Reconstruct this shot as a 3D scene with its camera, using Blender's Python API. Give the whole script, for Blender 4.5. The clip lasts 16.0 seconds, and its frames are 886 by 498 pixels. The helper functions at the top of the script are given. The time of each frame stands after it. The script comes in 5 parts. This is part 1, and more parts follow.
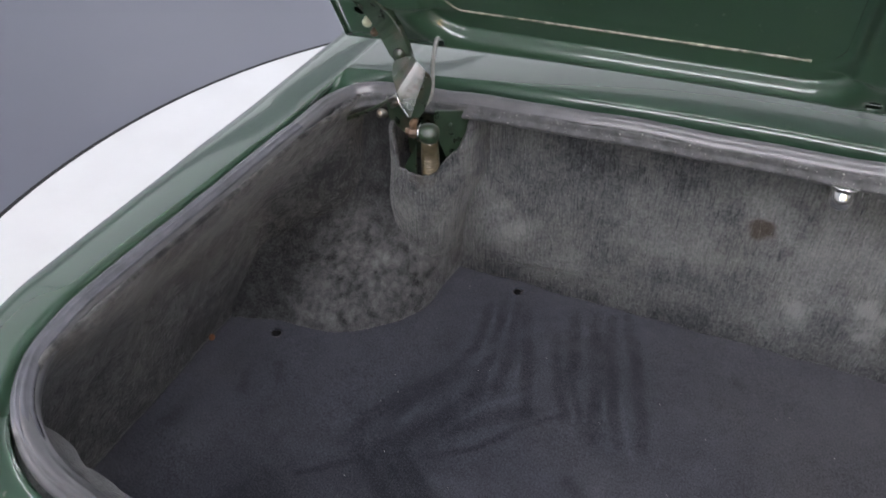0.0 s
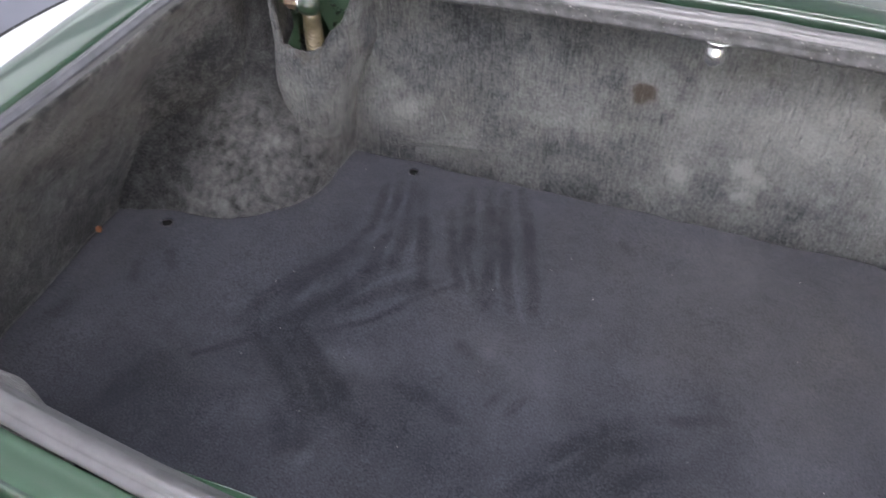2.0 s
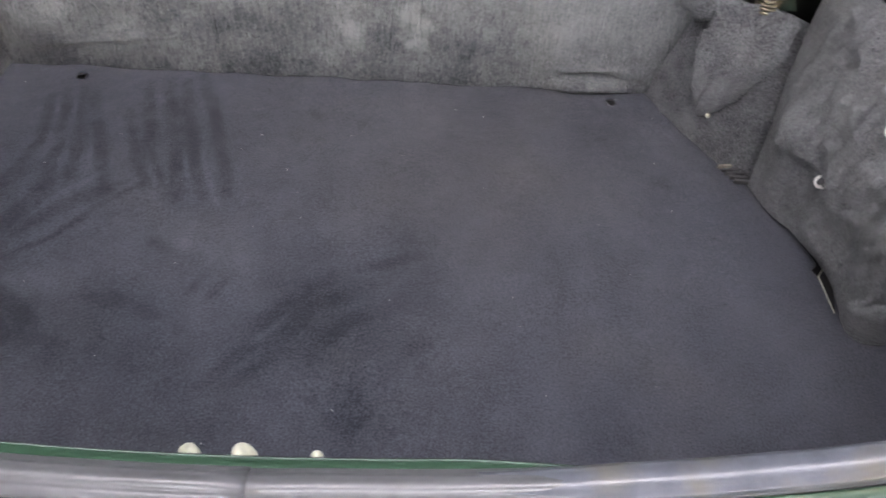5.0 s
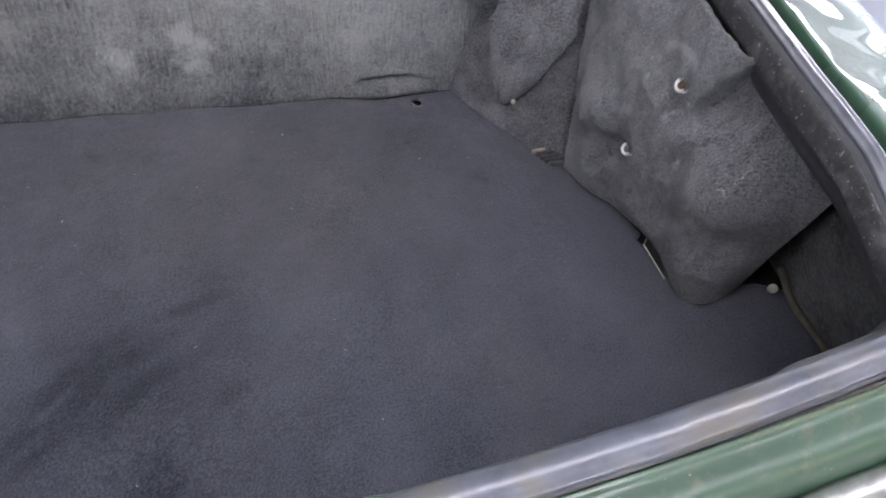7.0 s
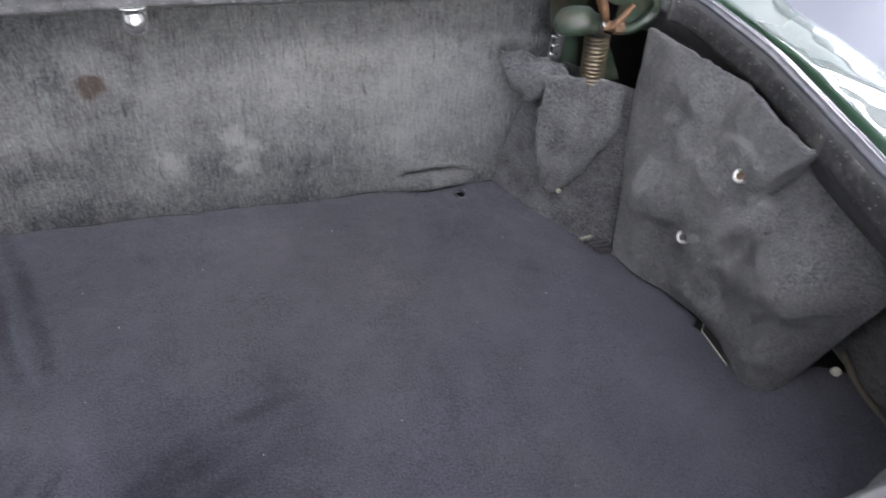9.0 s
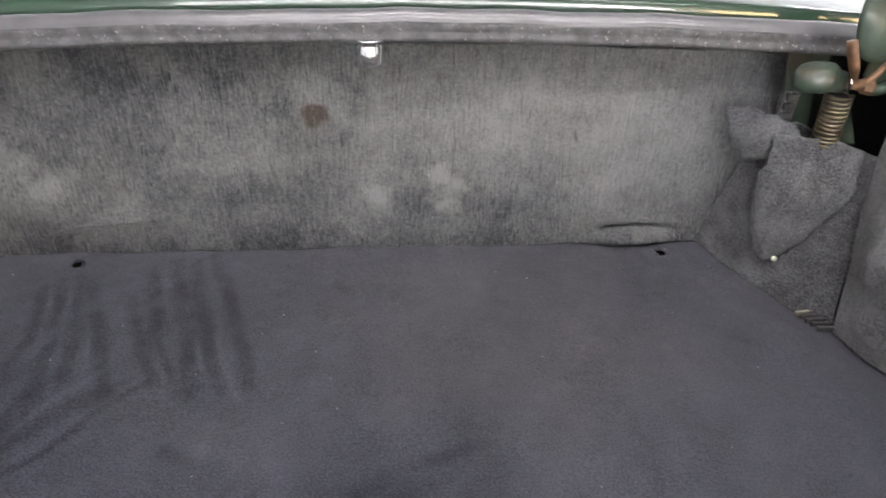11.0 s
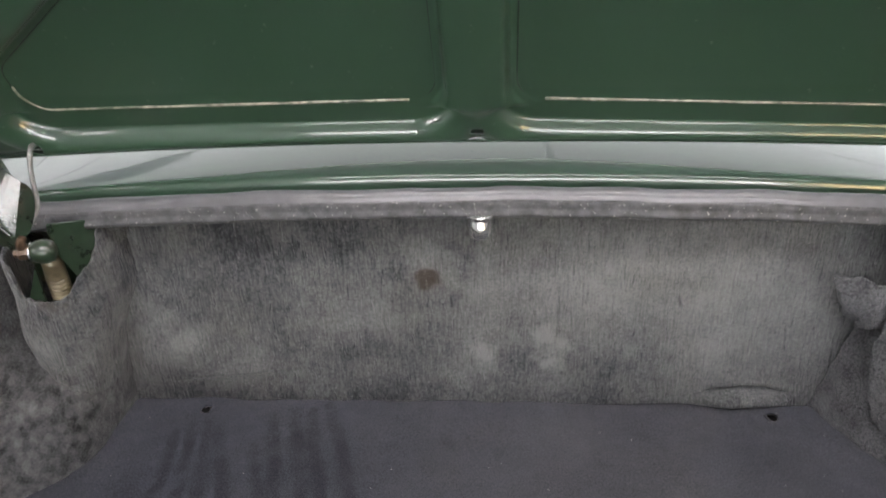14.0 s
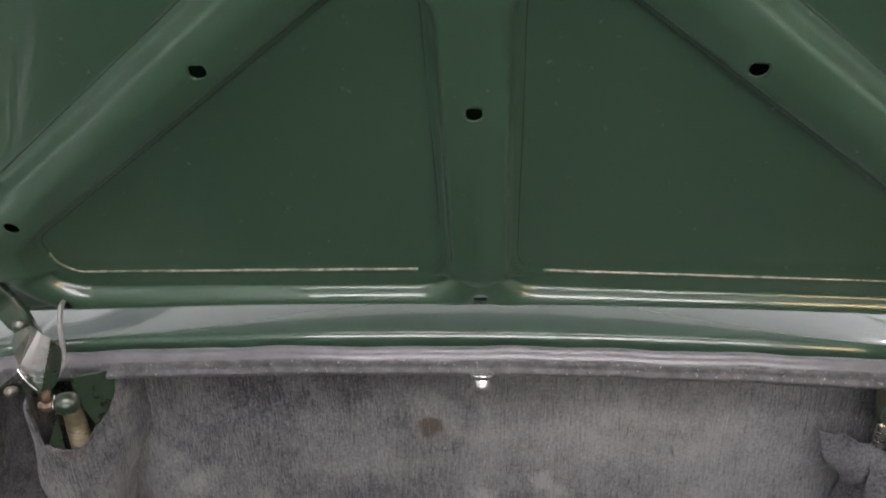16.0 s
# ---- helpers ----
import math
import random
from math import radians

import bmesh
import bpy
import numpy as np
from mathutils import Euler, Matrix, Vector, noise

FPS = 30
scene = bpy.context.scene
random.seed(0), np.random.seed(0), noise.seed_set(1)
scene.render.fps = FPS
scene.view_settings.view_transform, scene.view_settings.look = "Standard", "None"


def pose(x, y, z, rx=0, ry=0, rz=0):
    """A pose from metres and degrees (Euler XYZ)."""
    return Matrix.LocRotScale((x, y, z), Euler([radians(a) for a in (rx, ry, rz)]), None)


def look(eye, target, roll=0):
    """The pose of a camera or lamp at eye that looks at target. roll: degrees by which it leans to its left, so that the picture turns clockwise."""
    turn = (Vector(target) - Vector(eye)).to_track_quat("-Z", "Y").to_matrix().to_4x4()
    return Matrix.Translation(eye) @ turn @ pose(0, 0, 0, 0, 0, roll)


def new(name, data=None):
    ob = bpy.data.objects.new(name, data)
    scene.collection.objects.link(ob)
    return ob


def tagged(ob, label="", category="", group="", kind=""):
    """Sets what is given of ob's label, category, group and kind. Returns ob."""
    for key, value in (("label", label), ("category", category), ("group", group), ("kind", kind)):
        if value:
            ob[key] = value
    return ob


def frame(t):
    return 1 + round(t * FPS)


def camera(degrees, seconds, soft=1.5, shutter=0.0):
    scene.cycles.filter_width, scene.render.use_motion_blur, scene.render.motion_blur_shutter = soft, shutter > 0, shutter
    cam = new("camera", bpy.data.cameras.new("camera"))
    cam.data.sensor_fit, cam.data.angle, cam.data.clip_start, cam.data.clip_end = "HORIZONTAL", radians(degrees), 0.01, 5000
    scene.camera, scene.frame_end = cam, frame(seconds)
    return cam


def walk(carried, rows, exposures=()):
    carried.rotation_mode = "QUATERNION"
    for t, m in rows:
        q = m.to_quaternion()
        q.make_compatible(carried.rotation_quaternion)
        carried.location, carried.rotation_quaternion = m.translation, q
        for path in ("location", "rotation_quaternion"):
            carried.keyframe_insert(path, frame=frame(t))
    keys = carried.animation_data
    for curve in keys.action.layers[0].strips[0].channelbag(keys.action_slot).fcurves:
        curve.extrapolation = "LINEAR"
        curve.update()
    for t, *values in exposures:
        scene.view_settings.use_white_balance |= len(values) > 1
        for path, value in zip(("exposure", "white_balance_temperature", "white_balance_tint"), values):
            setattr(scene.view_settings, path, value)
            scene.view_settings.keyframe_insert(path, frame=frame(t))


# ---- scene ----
cam = camera(60.6, 16.0, 1.7, 0.5)
PATH = [
    (0, (-0.12, -0.134, 0.815), (-0.769, 1.237, -0.489), -1.9),
    (0.5, (-0.107, -0.141, 0.797), (-0.74, 1.207, -0.538), -1.6),
    (1, (-0.077, -0.138, 0.791), (-0.682, 1.174, -0.592), -1.7),
    (1.5, (-0.068, -0.142, 0.782), (-0.594, 1.16, -0.642), -0.8),
    (2, (-0.058, -0.153, 0.77), (-0.485, 1.148, -0.687), 0.5),
    (2.5, (-0.045, -0.161, 0.762), (-0.38, 1.132, -0.726), 1.6),
    (3, (-0.012, -0.164, 0.751), (-0.276, 1.113, -0.765), 2.0),
    (3.5, (0.009, -0.171, 0.746), (-0.165, 1.093, -0.794), 3.3),
    (4, (0.034, -0.172, 0.737), (-0.044, 1.078, -0.823), 4.5),
    (4.5, (0.064, -0.171, 0.732), (0.066, 1.063, -0.842), 5.2),
    (5, (0.096, -0.169, 0.731), (0.181, 1.048, -0.854), 5.5),
    (5.2, (0.113, -0.171, 0.726), (0.221, 1.048, -0.856), 5.4),
    (7.3, (0.169, -0.135, 0.664), (0.635, 1.111, -0.829), 7.1),
    (7.5, (0.169, -0.126, 0.664), (0.662, 1.118, -0.822), 6.8),
    (8, (0.155, -0.123, 0.67), (0.681, 1.15, -0.78), 6.0),
    (8.5, (0.132, -0.121, 0.676), (0.639, 1.205, -0.733), 5.4),
    (9, (0.099, -0.11, 0.678), (0.558, 1.268, -0.697), 5.4),
    (9.5, (0.072, -0.097, 0.668), (0.462, 1.331, -0.677), 4.9),
    (10, (0.052, -0.089, 0.655), (0.343, 1.387, -0.663), 3.9),
    (10.2, (0.039, -0.082, 0.649), (0.306, 1.404, -0.663), 3.9),
    (12.3, (0.01, -0.08, 0.641), (-0.066, 1.513, -0.566), -2.2),
    (12.5, (0.012, -0.075, 0.651), (-0.082, 1.523, -0.549), -2.5),
    (13, (0.015, -0.071, 0.672), (-0.107, 1.557, -0.483), -2.8),
    (13.5, (0.017, -0.076, 0.69), (-0.117, 1.593, -0.404), -2.8),
    (14, (0.016, -0.078, 0.719), (-0.118, 1.623, -0.323), -2.4),
    (14.5, (0.013, -0.086, 0.743), (-0.113, 1.65, -0.243), -1.9),
    (15, (0.01, -0.088, 0.772), (-0.11, 1.674, -0.166), -1.6),
    (15.5, (0.008, -0.089, 0.798), (-0.109, 1.695, -0.097), -1.4),
    (16, (0.006, -0.086, 0.828), (-0.111, 1.719, -0.026), -1.4),
]
EXPOSURES = [(0, -0.78, 6350, 12), (1, -0.45, 6350, 13), (2, -0.15, 6350, 13), (3, 0.0, 6400, 13), (5, -0.03, 6450, 14), (7.5, -0.19, 6150, 15), (9, -0.11, 6200, 13), (10.2, -0.09, 6550, 13), (12.4, -0.15, 6750, 10), (13, -0.14, 6750, 10), (14, -0.46, 6700, 11), (15, -0.66, 6750, 13), (16, -0.60, 6750, 14)]
walk(cam, [(t, look(eye, target, roll)) for t, eye, target, roll in PATH], EXPOSURES)

# ---- light: a closed showroom with twin-tube ceiling fittings ----
world = bpy.data.worlds.new("world")
scene.world = world
world.use_nodes = True
world.node_tree.nodes["Background"].inputs[0].default_value = (0.75, 0.85, 1.0, 1)
world.node_tree.nodes["Background"].inputs[1].default_value = 0.05
GROUND = -0.50
CEILING = 2.45
TUBE_POWER = 33.5
scene.view_settings.exposure = 0.0


# ---- node helpers ----
def material(name):
    m = bpy.data.materials.new(name)
    m.use_nodes = True
    return m, m.node_tree, m.node_tree.nodes["Principled BSDF"]


def add(tree, kind, **values):
    n = tree.nodes.new(kind)
    for k, v in values.items():
        n.inputs[k].default_value = v
    return n


def noise_node(tree, scale, detail=4.0, rough=0.6, stretch=None, coords="Object"):
    n = add(tree, "ShaderNodeTexNoise", Scale=scale, Detail=detail, Roughness=rough)
    c = tree.nodes.new("ShaderNodeTexCoord")
    if stretch:
        p = tree.nodes.new("ShaderNodeMapping")
        p.inputs["Scale"].default_value = stretch
        tree.links.new(c.outputs[coords], p.inputs[0])
        tree.links.new(p.outputs[0], n.inputs["Vector"])
    else:
        tree.links.new(c.outputs[coords], n.inputs["Vector"])
    return n.outputs["Fac"]


def ramp(tree, source, stops):
    n = tree.nodes.new("ShaderNodeValToRGB")
    e = n.color_ramp.elements
    while len(e) < len(stops):
        e.new(0.5)
    for el, (at, col) in zip(e, stops):
        el.position = at
        el.color = (*col, 1) if len(col) == 3 else col
    tree.links.new(source, n.inputs[0])
    return n.outputs[0]


def grey(v):
    return (v, v, v)


def mix(tree, fac, a, b, blend="MIX"):
    n = tree.nodes.new("ShaderNodeMix")
    n.data_type, n.blend_type = "RGBA", blend
    for sock, v in ((n.inputs[0], fac), (n.inputs[6], a), (n.inputs[7], b)):
        if hasattr(v, "is_linked"):
            tree.links.new(v, sock)
        else:
            sock.default_value = v if isinstance(v, float) else (*v, 1)
    return n.outputs[2]


def maths(tree, op, a, b=0.0):
    n = tree.nodes.new("ShaderNodeMath")
    n.operation = op
    for sock, v in ((n.inputs[0], a), (n.inputs[1], b)):
        if hasattr(v, "is_linked"):
            tree.links.new(v, sock)
        else:
            sock.default_value = v
    return n.outputs[0]


def bump(tree, shader, height, strength, distance):
    b = add(tree, "ShaderNodeBump", Strength=strength, Distance=distance)
    tree.links.new(height, b.inputs["Height"])
    tree.links.new(b.outputs[0], shader.inputs["Normal"])


def attribute(tree, name):
    n = tree.nodes.new("ShaderNodeAttribute")
    n.attribute_name = name
    return n.outputs["Fac"]


# ---- materials ----
def paint_material(name, col, rough=0.22, dust=0.05, coat=0.045, waves=0.0, ripple=22.0, swell=0.004, gloss=0.5):
    m, t, s = material(name)
    big = noise_node(t, 3.0, 3)
    fine = noise_node(t, 160.0, 3)
    body = mix(t, ramp(t, big, [(0.1, grey(0)), (0.9, grey(1))]), col, tuple(c * 1.15 for c in col))
    specks = ramp(t, noise_node(t, 95.0, 2), [(0.70, grey(0)), (0.80, grey(dust))])
    t.links.new(mix(t, specks, body, (0.34, 0.33, 0.29)), s.inputs["Base Color"])
    t.links.new(ramp(t, big, [(0.05, grey(rough * 0.75)), (0.95, grey(rough * 1.35))]), s.inputs["Roughness"])
    s.inputs["Coat Weight"].default_value = 1.0
    s.inputs["Coat Roughness"].default_value = coat
    s.inputs["Specular IOR Level"].default_value = gloss
    bump(t, s, fine, 0.03, 0.0006)
    if waves:
        b = add(t, "ShaderNodeBump", Strength=waves, Distance=swell)
        t.links.new(noise_node(t, ripple, 1), b.inputs["Height"])
        t.links.new(b.outputs[0], s.inputs["Coat Normal"])
    return m


def carpet_material(name, dark, light, tint_warm, rib=None, fuzz=420.0, stain=False, soil=False, relief=0.65, clouds=0.9, spark=0.75, span=(0.0, 1.0)):
    """Cut-pile carpet: a wear attribute, painted shade included, shifts dark pile to flattened light pile."""
    m, t, s = material(name)
    wear = attribute(t, "wear")
    cloud = noise_node(t, 9.0, 5, 0.62)
    patch = noise_node(t, 38.0, 5, 0.7)
    grain = noise_node(t, fuzz, 3, 0.75)
    k = maths(t, "ADD", wear, maths(t, "MULTIPLY", maths(t, "SUBTRACT", cloud, 0.5), clouds))
    k = maths(t, "ADD", k, maths(t, "MULTIPLY", maths(t, "SUBTRACT", patch, 0.5), clouds))
    k = maths(t, "ADD", k, maths(t, "MULTIPLY", maths(t, "SUBTRACT", grain, 0.5), spark))
    height = maths(t, "ADD", grain, maths(t, "MULTIPLY", patch, 0.5))
    if rib:
        lines = noise_node(t, 1.0, 3, 0.55, stretch=rib)
        k = maths(t, "ADD", k, maths(t, "MULTIPLY", maths(t, "SUBTRACT", lines, 0.5), 0.78))
        cracks = ramp(t, noise_node(t, 1.0, 2, 0.5, stretch=(rib[0] * 0.8, rib[1] * 0.8, rib[2] * 0.75)), [(0.30, grey(1)), (0.37, grey(0))])
        k = maths(t, "SUBTRACT", k, maths(t, "MULTIPLY", cracks, 0.22))
        slits = ramp(t, noise_node(t, 1.0, 1, 0.5, stretch=(rib[0] * 0.85, rib[1] * 0.85, rib[2] * 0.45)), [(0.27, grey(1)), (0.31, grey(0))])
        hairs = ramp(t, noise_node(t, 1.0, 2, 0.4, stretch=(rib[0] * 0.6, rib[1] * 0.6, rib[2] * 0.14)), [(0.27, grey(1)), (0.31, grey(0))])
        k = maths(t, "SUBTRACT", k, maths(t, "MULTIPLY", maths(t, "ADD", slits, hairs), 0.26))
        height = maths(t, "SUBTRACT", maths(t, "ADD", height, maths(t, "MULTIPLY", lines, 1.2)), maths(t, "MULTIPLY", maths(t, "ADD", cracks, slits), 1.5))
    col = ramp(t, k, [(span[0], dark), (span[1], light)])
    warm = ramp(t, noise_node(t, 6.0, 3), [(0.5, grey(0)), (0.75, grey(0.55))])
    col = mix(t, warm, col, mix(t, 1.0, col, tint_warm, "MULTIPLY"))
    if soil:
        col = mix(t, attribute(t, "soil"), col, mix(t, 1.0, col, (1.015, 0.97, 0.89), "MULTIPLY"))
    if stain:
        col = mix(t, attribute(t, "stain"), col, (0.044, 0.030, 0.020))
    t.links.new(col, s.inputs["Base Color"])
    s.inputs["Roughness"].default_value = 0.95
    s.inputs["Specular IOR Level"].default_value = 0.15
    s.inputs["Sheen Weight"].default_value = 0.25
    s.inputs["Sheen Roughness"].default_value = 0.5
    bump(t, s, height, relief, 0.0030 if relief < 0.9 else 0.0055)
    return m


def rough_material(name, col, rough, metal=0.0, spread=0.35, scale=60.0, bumps=0.15, coat=0.0, rust=None):
    m, t, s = material(name)
    n = noise_node(t, scale, 4)
    c = mix(t, ramp(t, n, [(0.3, grey(0)), (0.7, grey(1))]), tuple(v * (1 - spread) for v in col), tuple(v * (1 + spread) for v in col))
    if rust:
        c = mix(t, ramp(t, noise_node(t, scale * 0.45, 5), [(0.52, grey(0)), (0.66, grey(1))]), c, rust)
    t.links.new(c, s.inputs["Base Color"])
    s.inputs["Metallic"].default_value = metal
    t.links.new(ramp(t, n, [(0.25, grey(rough * 0.75)), (0.75, grey(min(1.0, rough * 1.25)))]), s.inputs["Roughness"])
    s.inputs["Coat Weight"].default_value = coat
    s.inputs["Coat Roughness"].default_value = 0.15
    bump(t, s, n, bumps, 0.001)
    return m


def glow_material(name, col, power):
    m, t, s = material(name)
    s.inputs["Base Color"].default_value = (0.8, 0.8, 0.8, 1)
    s.inputs["Emission Color"].default_value = (*col, 1)
    s.inputs["Emission Strength"].default_value = power
    return m


def speckled(m):
    """Sparse pale lint and chalky specks over a dark material."""
    t = m.node_tree
    s = t.nodes["Principled BSDF"]
    was = s.inputs["Base Color"].links[0].from_socket
    spots = ramp(t, noise_node(t, 260.0, 2), [(0.655, grey(0)), (0.72, grey(0.75))])
    t.links.new(mix(t, spots, was, (0.45, 0.44, 0.42)), s.inputs["Base Color"])
    return m


def dulled(m, x0, x1):
    """Grimy film with tan dirt that grows from x0 to x1 along the car's width and takes the gloss away."""
    t = m.node_tree
    s = t.nodes["Principled BSDF"]
    where = add(t, "ShaderNodeTexCoord")
    split = add(t, "ShaderNodeSeparateXYZ")
    t.links.new(where.outputs["Object"], split.inputs[0])
    near = maths(t, "DIVIDE", maths(t, "SUBTRACT", split.outputs[0], x0), x1 - x0)
    grime = ramp(t, maths(t, "ADD", near, maths(t, "MULTIPLY", maths(t, "SUBTRACT", noise_node(t, 30.0, 5), 0.5), 0.9)), [(0.0, grey(0)), (1.0, grey(1))])
    spots = maths(t, "MULTIPLY", grime, ramp(t, noise_node(t, 55.0, 5, 0.7), [(0.54, grey(0)), (0.72, grey(0.32))]))
    t.links.new(mix(t, spots, s.inputs["Base Color"].links[0].from_socket, (0.20, 0.17, 0.11)), s.inputs["Base Color"])
    t.links.new(ramp(t, grime, [(0.0, grey(1.0)), (1.0, grey(0.12))]), s.inputs["Coat Weight"])
    t.links.new(ramp(t, grime, [(0.0, grey(0.22)), (1.0, grey(0.50))]), s.inputs["Roughness"])
    return m


GREEN = paint_material("green_paint", (0.030, 0.066, 0.040), waves=0.03)
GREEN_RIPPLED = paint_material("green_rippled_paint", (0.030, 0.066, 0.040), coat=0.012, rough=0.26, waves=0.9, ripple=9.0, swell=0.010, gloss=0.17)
GREEN_REAR = dulled(paint_material("green_rear_paint", (0.030, 0.066, 0.040), waves=0.03, dust=0.3), 0.10, 0.40)
GREEN_INNER = paint_material("green_inner_paint", (0.033, 0.071, 0.041), 0.30, 0.25, 0.02, 0.04)
GREEN_METAL = rough_material("green_hinge_paint", (0.017, 0.034, 0.018), 0.30, 0.0, 0.4, 45, 0.55, 0.7, rust=(0.06, 0.05, 0.035))
GREEN_DULL = rough_material("green_dull_hinge_paint", (0.032, 0.052, 0.034), 0.42, 0.0, 0.4, 45, 0.6, 0.2, rust=(0.075, 0.065, 0.045))
FLOOR_CARPET = carpet_material("floor_carpet", (0.0152, 0.0170, 0.0240), (0.099, 0.1035, 0.1245), (1.0, 0.96, 0.87), soil=True, fuzz=470.0, clouds=0.36, spark=2.1, relief=0.27)
WALL_CARPET = carpet_material("wall_carpet", (0.024, 0.0265, 0.032), (0.208, 0.215, 0.208), (1.0, 0.97, 0.88), rib=(400, 400, 22), fuzz=260.0, stain=True, clouds=0.58, spark=1.1, relief=0.85, span=(0.10, 1.20))
SIDE_CARPET = carpet_material("side_carpet", (0.016, 0.017, 0.0185), (0.150, 0.150, 0.145), (1.0, 0.95, 0.80), fuzz=200.0, clouds=1.2, spark=1.4, relief=0.85)
ARCH_CARPET = carpet_material("arch_carpet", (0.017, 0.018, 0.0195), (0.200, 0.203, 0.203), (1.0, 0.985, 0.93), fuzz=330.0, clouds=0.42, spark=0.95, relief=0.85)
FLAP_CARPET = carpet_material("flap_carpet", (0.026, 0.0275, 0.031), (0.275, 0.277, 0.280), (1.0, 0.97, 0.9), fuzz=370.0, relief=1.0, clouds=0.56, spark=1.9)
RUBBER = rough_material("weatherstrip_rubber", (0.100, 0.100, 0.105), 0.38, 0.0, 0.22, 26, 0.06, 0.5)
BULB = rough_material("ribbed_bulb_rubber", (0.105, 0.107, 0.122), 0.20, 0.0, 0.25, 30, 0.05, 1.0)
ROLLED = rough_material("rolled_seal_rubber", (0.090, 0.096, 0.116), 0.36, 0.0, 0.30, 34, 0.15, 0.35, rust=(0.110, 0.105, 0.095))
FLANGE = rough_material("flange_black", (0.060, 0.059, 0.060), 0.75, 0.0, 0.5, 90, 0.35)
SKIRT = speckled(rough_material("skirt_rubber", (0.064, 0.065, 0.067), 0.55, 0.0, 0.60, 75, 0.3))
WORN_SKIRT = speckled(rough_material("worn_skirt_rubber", (0.050, 0.049, 0.049), 0.60, 0.0, 0.55, 110, 0.4, rust=(0.120, 0.117, 0.110)))
GREASE = rough_material("greasy_spring", (0.15, 0.125, 0.075), 0.34, 0.45, 0.45, 70, 0.3, 0.5)
COPPER = rough_material("coppery_nut", (0.14, 0.10, 0.072), 0.45, 0.6, 0.35, 120, 0.3)
SHELL = rough_material("bare_shell", (0.012, 0.012, 0.012), 0.9, 0.0, 0.4, 20, 0.3)
CHROME = rough_material("chrome", (0.62, 0.62, 0.62), 0.12, 1.0, 0.08, 40, 0.02)
STEEL = rough_material("dull_steel", (0.32, 0.31, 0.28), 0.38, 1.0, 0.25, 80, 0.15, rust=(0.16, 0.10, 0.05))
TRIM = rough_material("dull_trim", (0.40, 0.40, 0.38), 0.35, 1.0, 0.3, 60, 0.2, rust=(0.10, 0.09, 0.07))
RUSTY = rough_material("rusty_bolt", (0.12, 0.078, 0.050), 0.65, 0.6, 0.4, 120, 0.4)
ORANGE_RUST = rough_material("orange_rust", (0.145, 0.080, 0.042), 0.6, 0.3, 0.4, 120, 0.4)
WHITE_PLASTIC = rough_material("white_nylon", (0.60, 0.60, 0.47), 0.5, 0.0, 0.28, 90, 0.25)
SEALANT = rough_material("tan_sealant", (0.33, 0.305, 0.24), 0.35, 0.0, 0.6, 120, 0.3, 0.8, rust=(0.10, 0.11, 0.075))
GROUND_PAINT, gt, gs = material("floor_paint")
gt.links.new(mix(gt, noise_node(gt, 1.2, 5), (0.140, 0.146, 0.182), (0.160, 0.164, 0.200)), gs.inputs["Base Color"])
gs.inputs["Roughness"].default_value = 0.30
TURN_WHITE = rough_material("turntable_white", (0.82, 0.82, 0.81), 0.4, 0.0, 0.03, 4.0, 0.02)
WALL_WHITE = rough_material("room_wall", (0.72, 0.73, 0.74), 0.8, 0.0, 0.05, 1.5, 0.05)
CEIL_WHITE = rough_material("room_ceiling", (0.75, 0.76, 0.77), 0.85, 0.0, 0.05, 2.0, 0.05)
HOUSING = rough_material("fitting_housing", (0.75, 0.75, 0.75), 0.5, 0.0, 0.03, 5, 0.02)
TUBE_COOL = glow_material("tube_cool", (1.0, 0.955, 0.99), TUBE_POWER)
BRIGHT_GLOW = glow_material("added_rear_glow", (0.97, 0.97, 1.0), 23.0)
DIM_GLOW = glow_material("panel_diffuser_dim", (0.95, 0.97, 1.0), 1.5)
PANEL_GLOW = glow_material("panel_diffuser", (0.97, 0.98, 1.0), 1.55)
SKY_GLOW = glow_material("overcast_sky", (0.88, 0.92, 1.0), 4.5)
WARM_GLOW = glow_material("warm_glow", (1.0, 0.72, 0.34), 20.0)


# ---- mesh helpers ----
def mesh_from(name, verts, faces, mat, smooth=True):
    me = bpy.data.meshes.new(name)
    me.from_pydata([tuple(map(float, v)) for v in verts], [], [tuple(map(int, f)) for f in faces])
    me.materials.append(mat)
    if smooth:
        me.polygons.foreach_set("use_smooth", [True] * len(me.polygons))
    me.update()
    return me


def thing(name, label, category, group="", kind="", at=(0, 0, 0)):
    ob = new(name)
    ob.empty_display_size = 0.05
    ob.location = at
    return tagged(ob, label, category, group, kind)


def part(name, data, parent, label=""):
    ob = new(name, data)
    if parent:
        ob.parent = parent
        if not parent.parent:
            ob.matrix_parent_inverse = Matrix.Translation(-parent.location)
    return tagged(ob, label)


def bm_data(name, bm, mat, smooth=False):
    me = bpy.data.meshes.new(name)
    bmesh.ops.recalc_face_normals(bm, faces=bm.faces)
    bm.to_mesh(me)
    bm.free()
    me.materials.append(mat)
    if smooth:
        me.polygons.foreach_set("use_smooth", [True] * len(me.polygons))
    return me


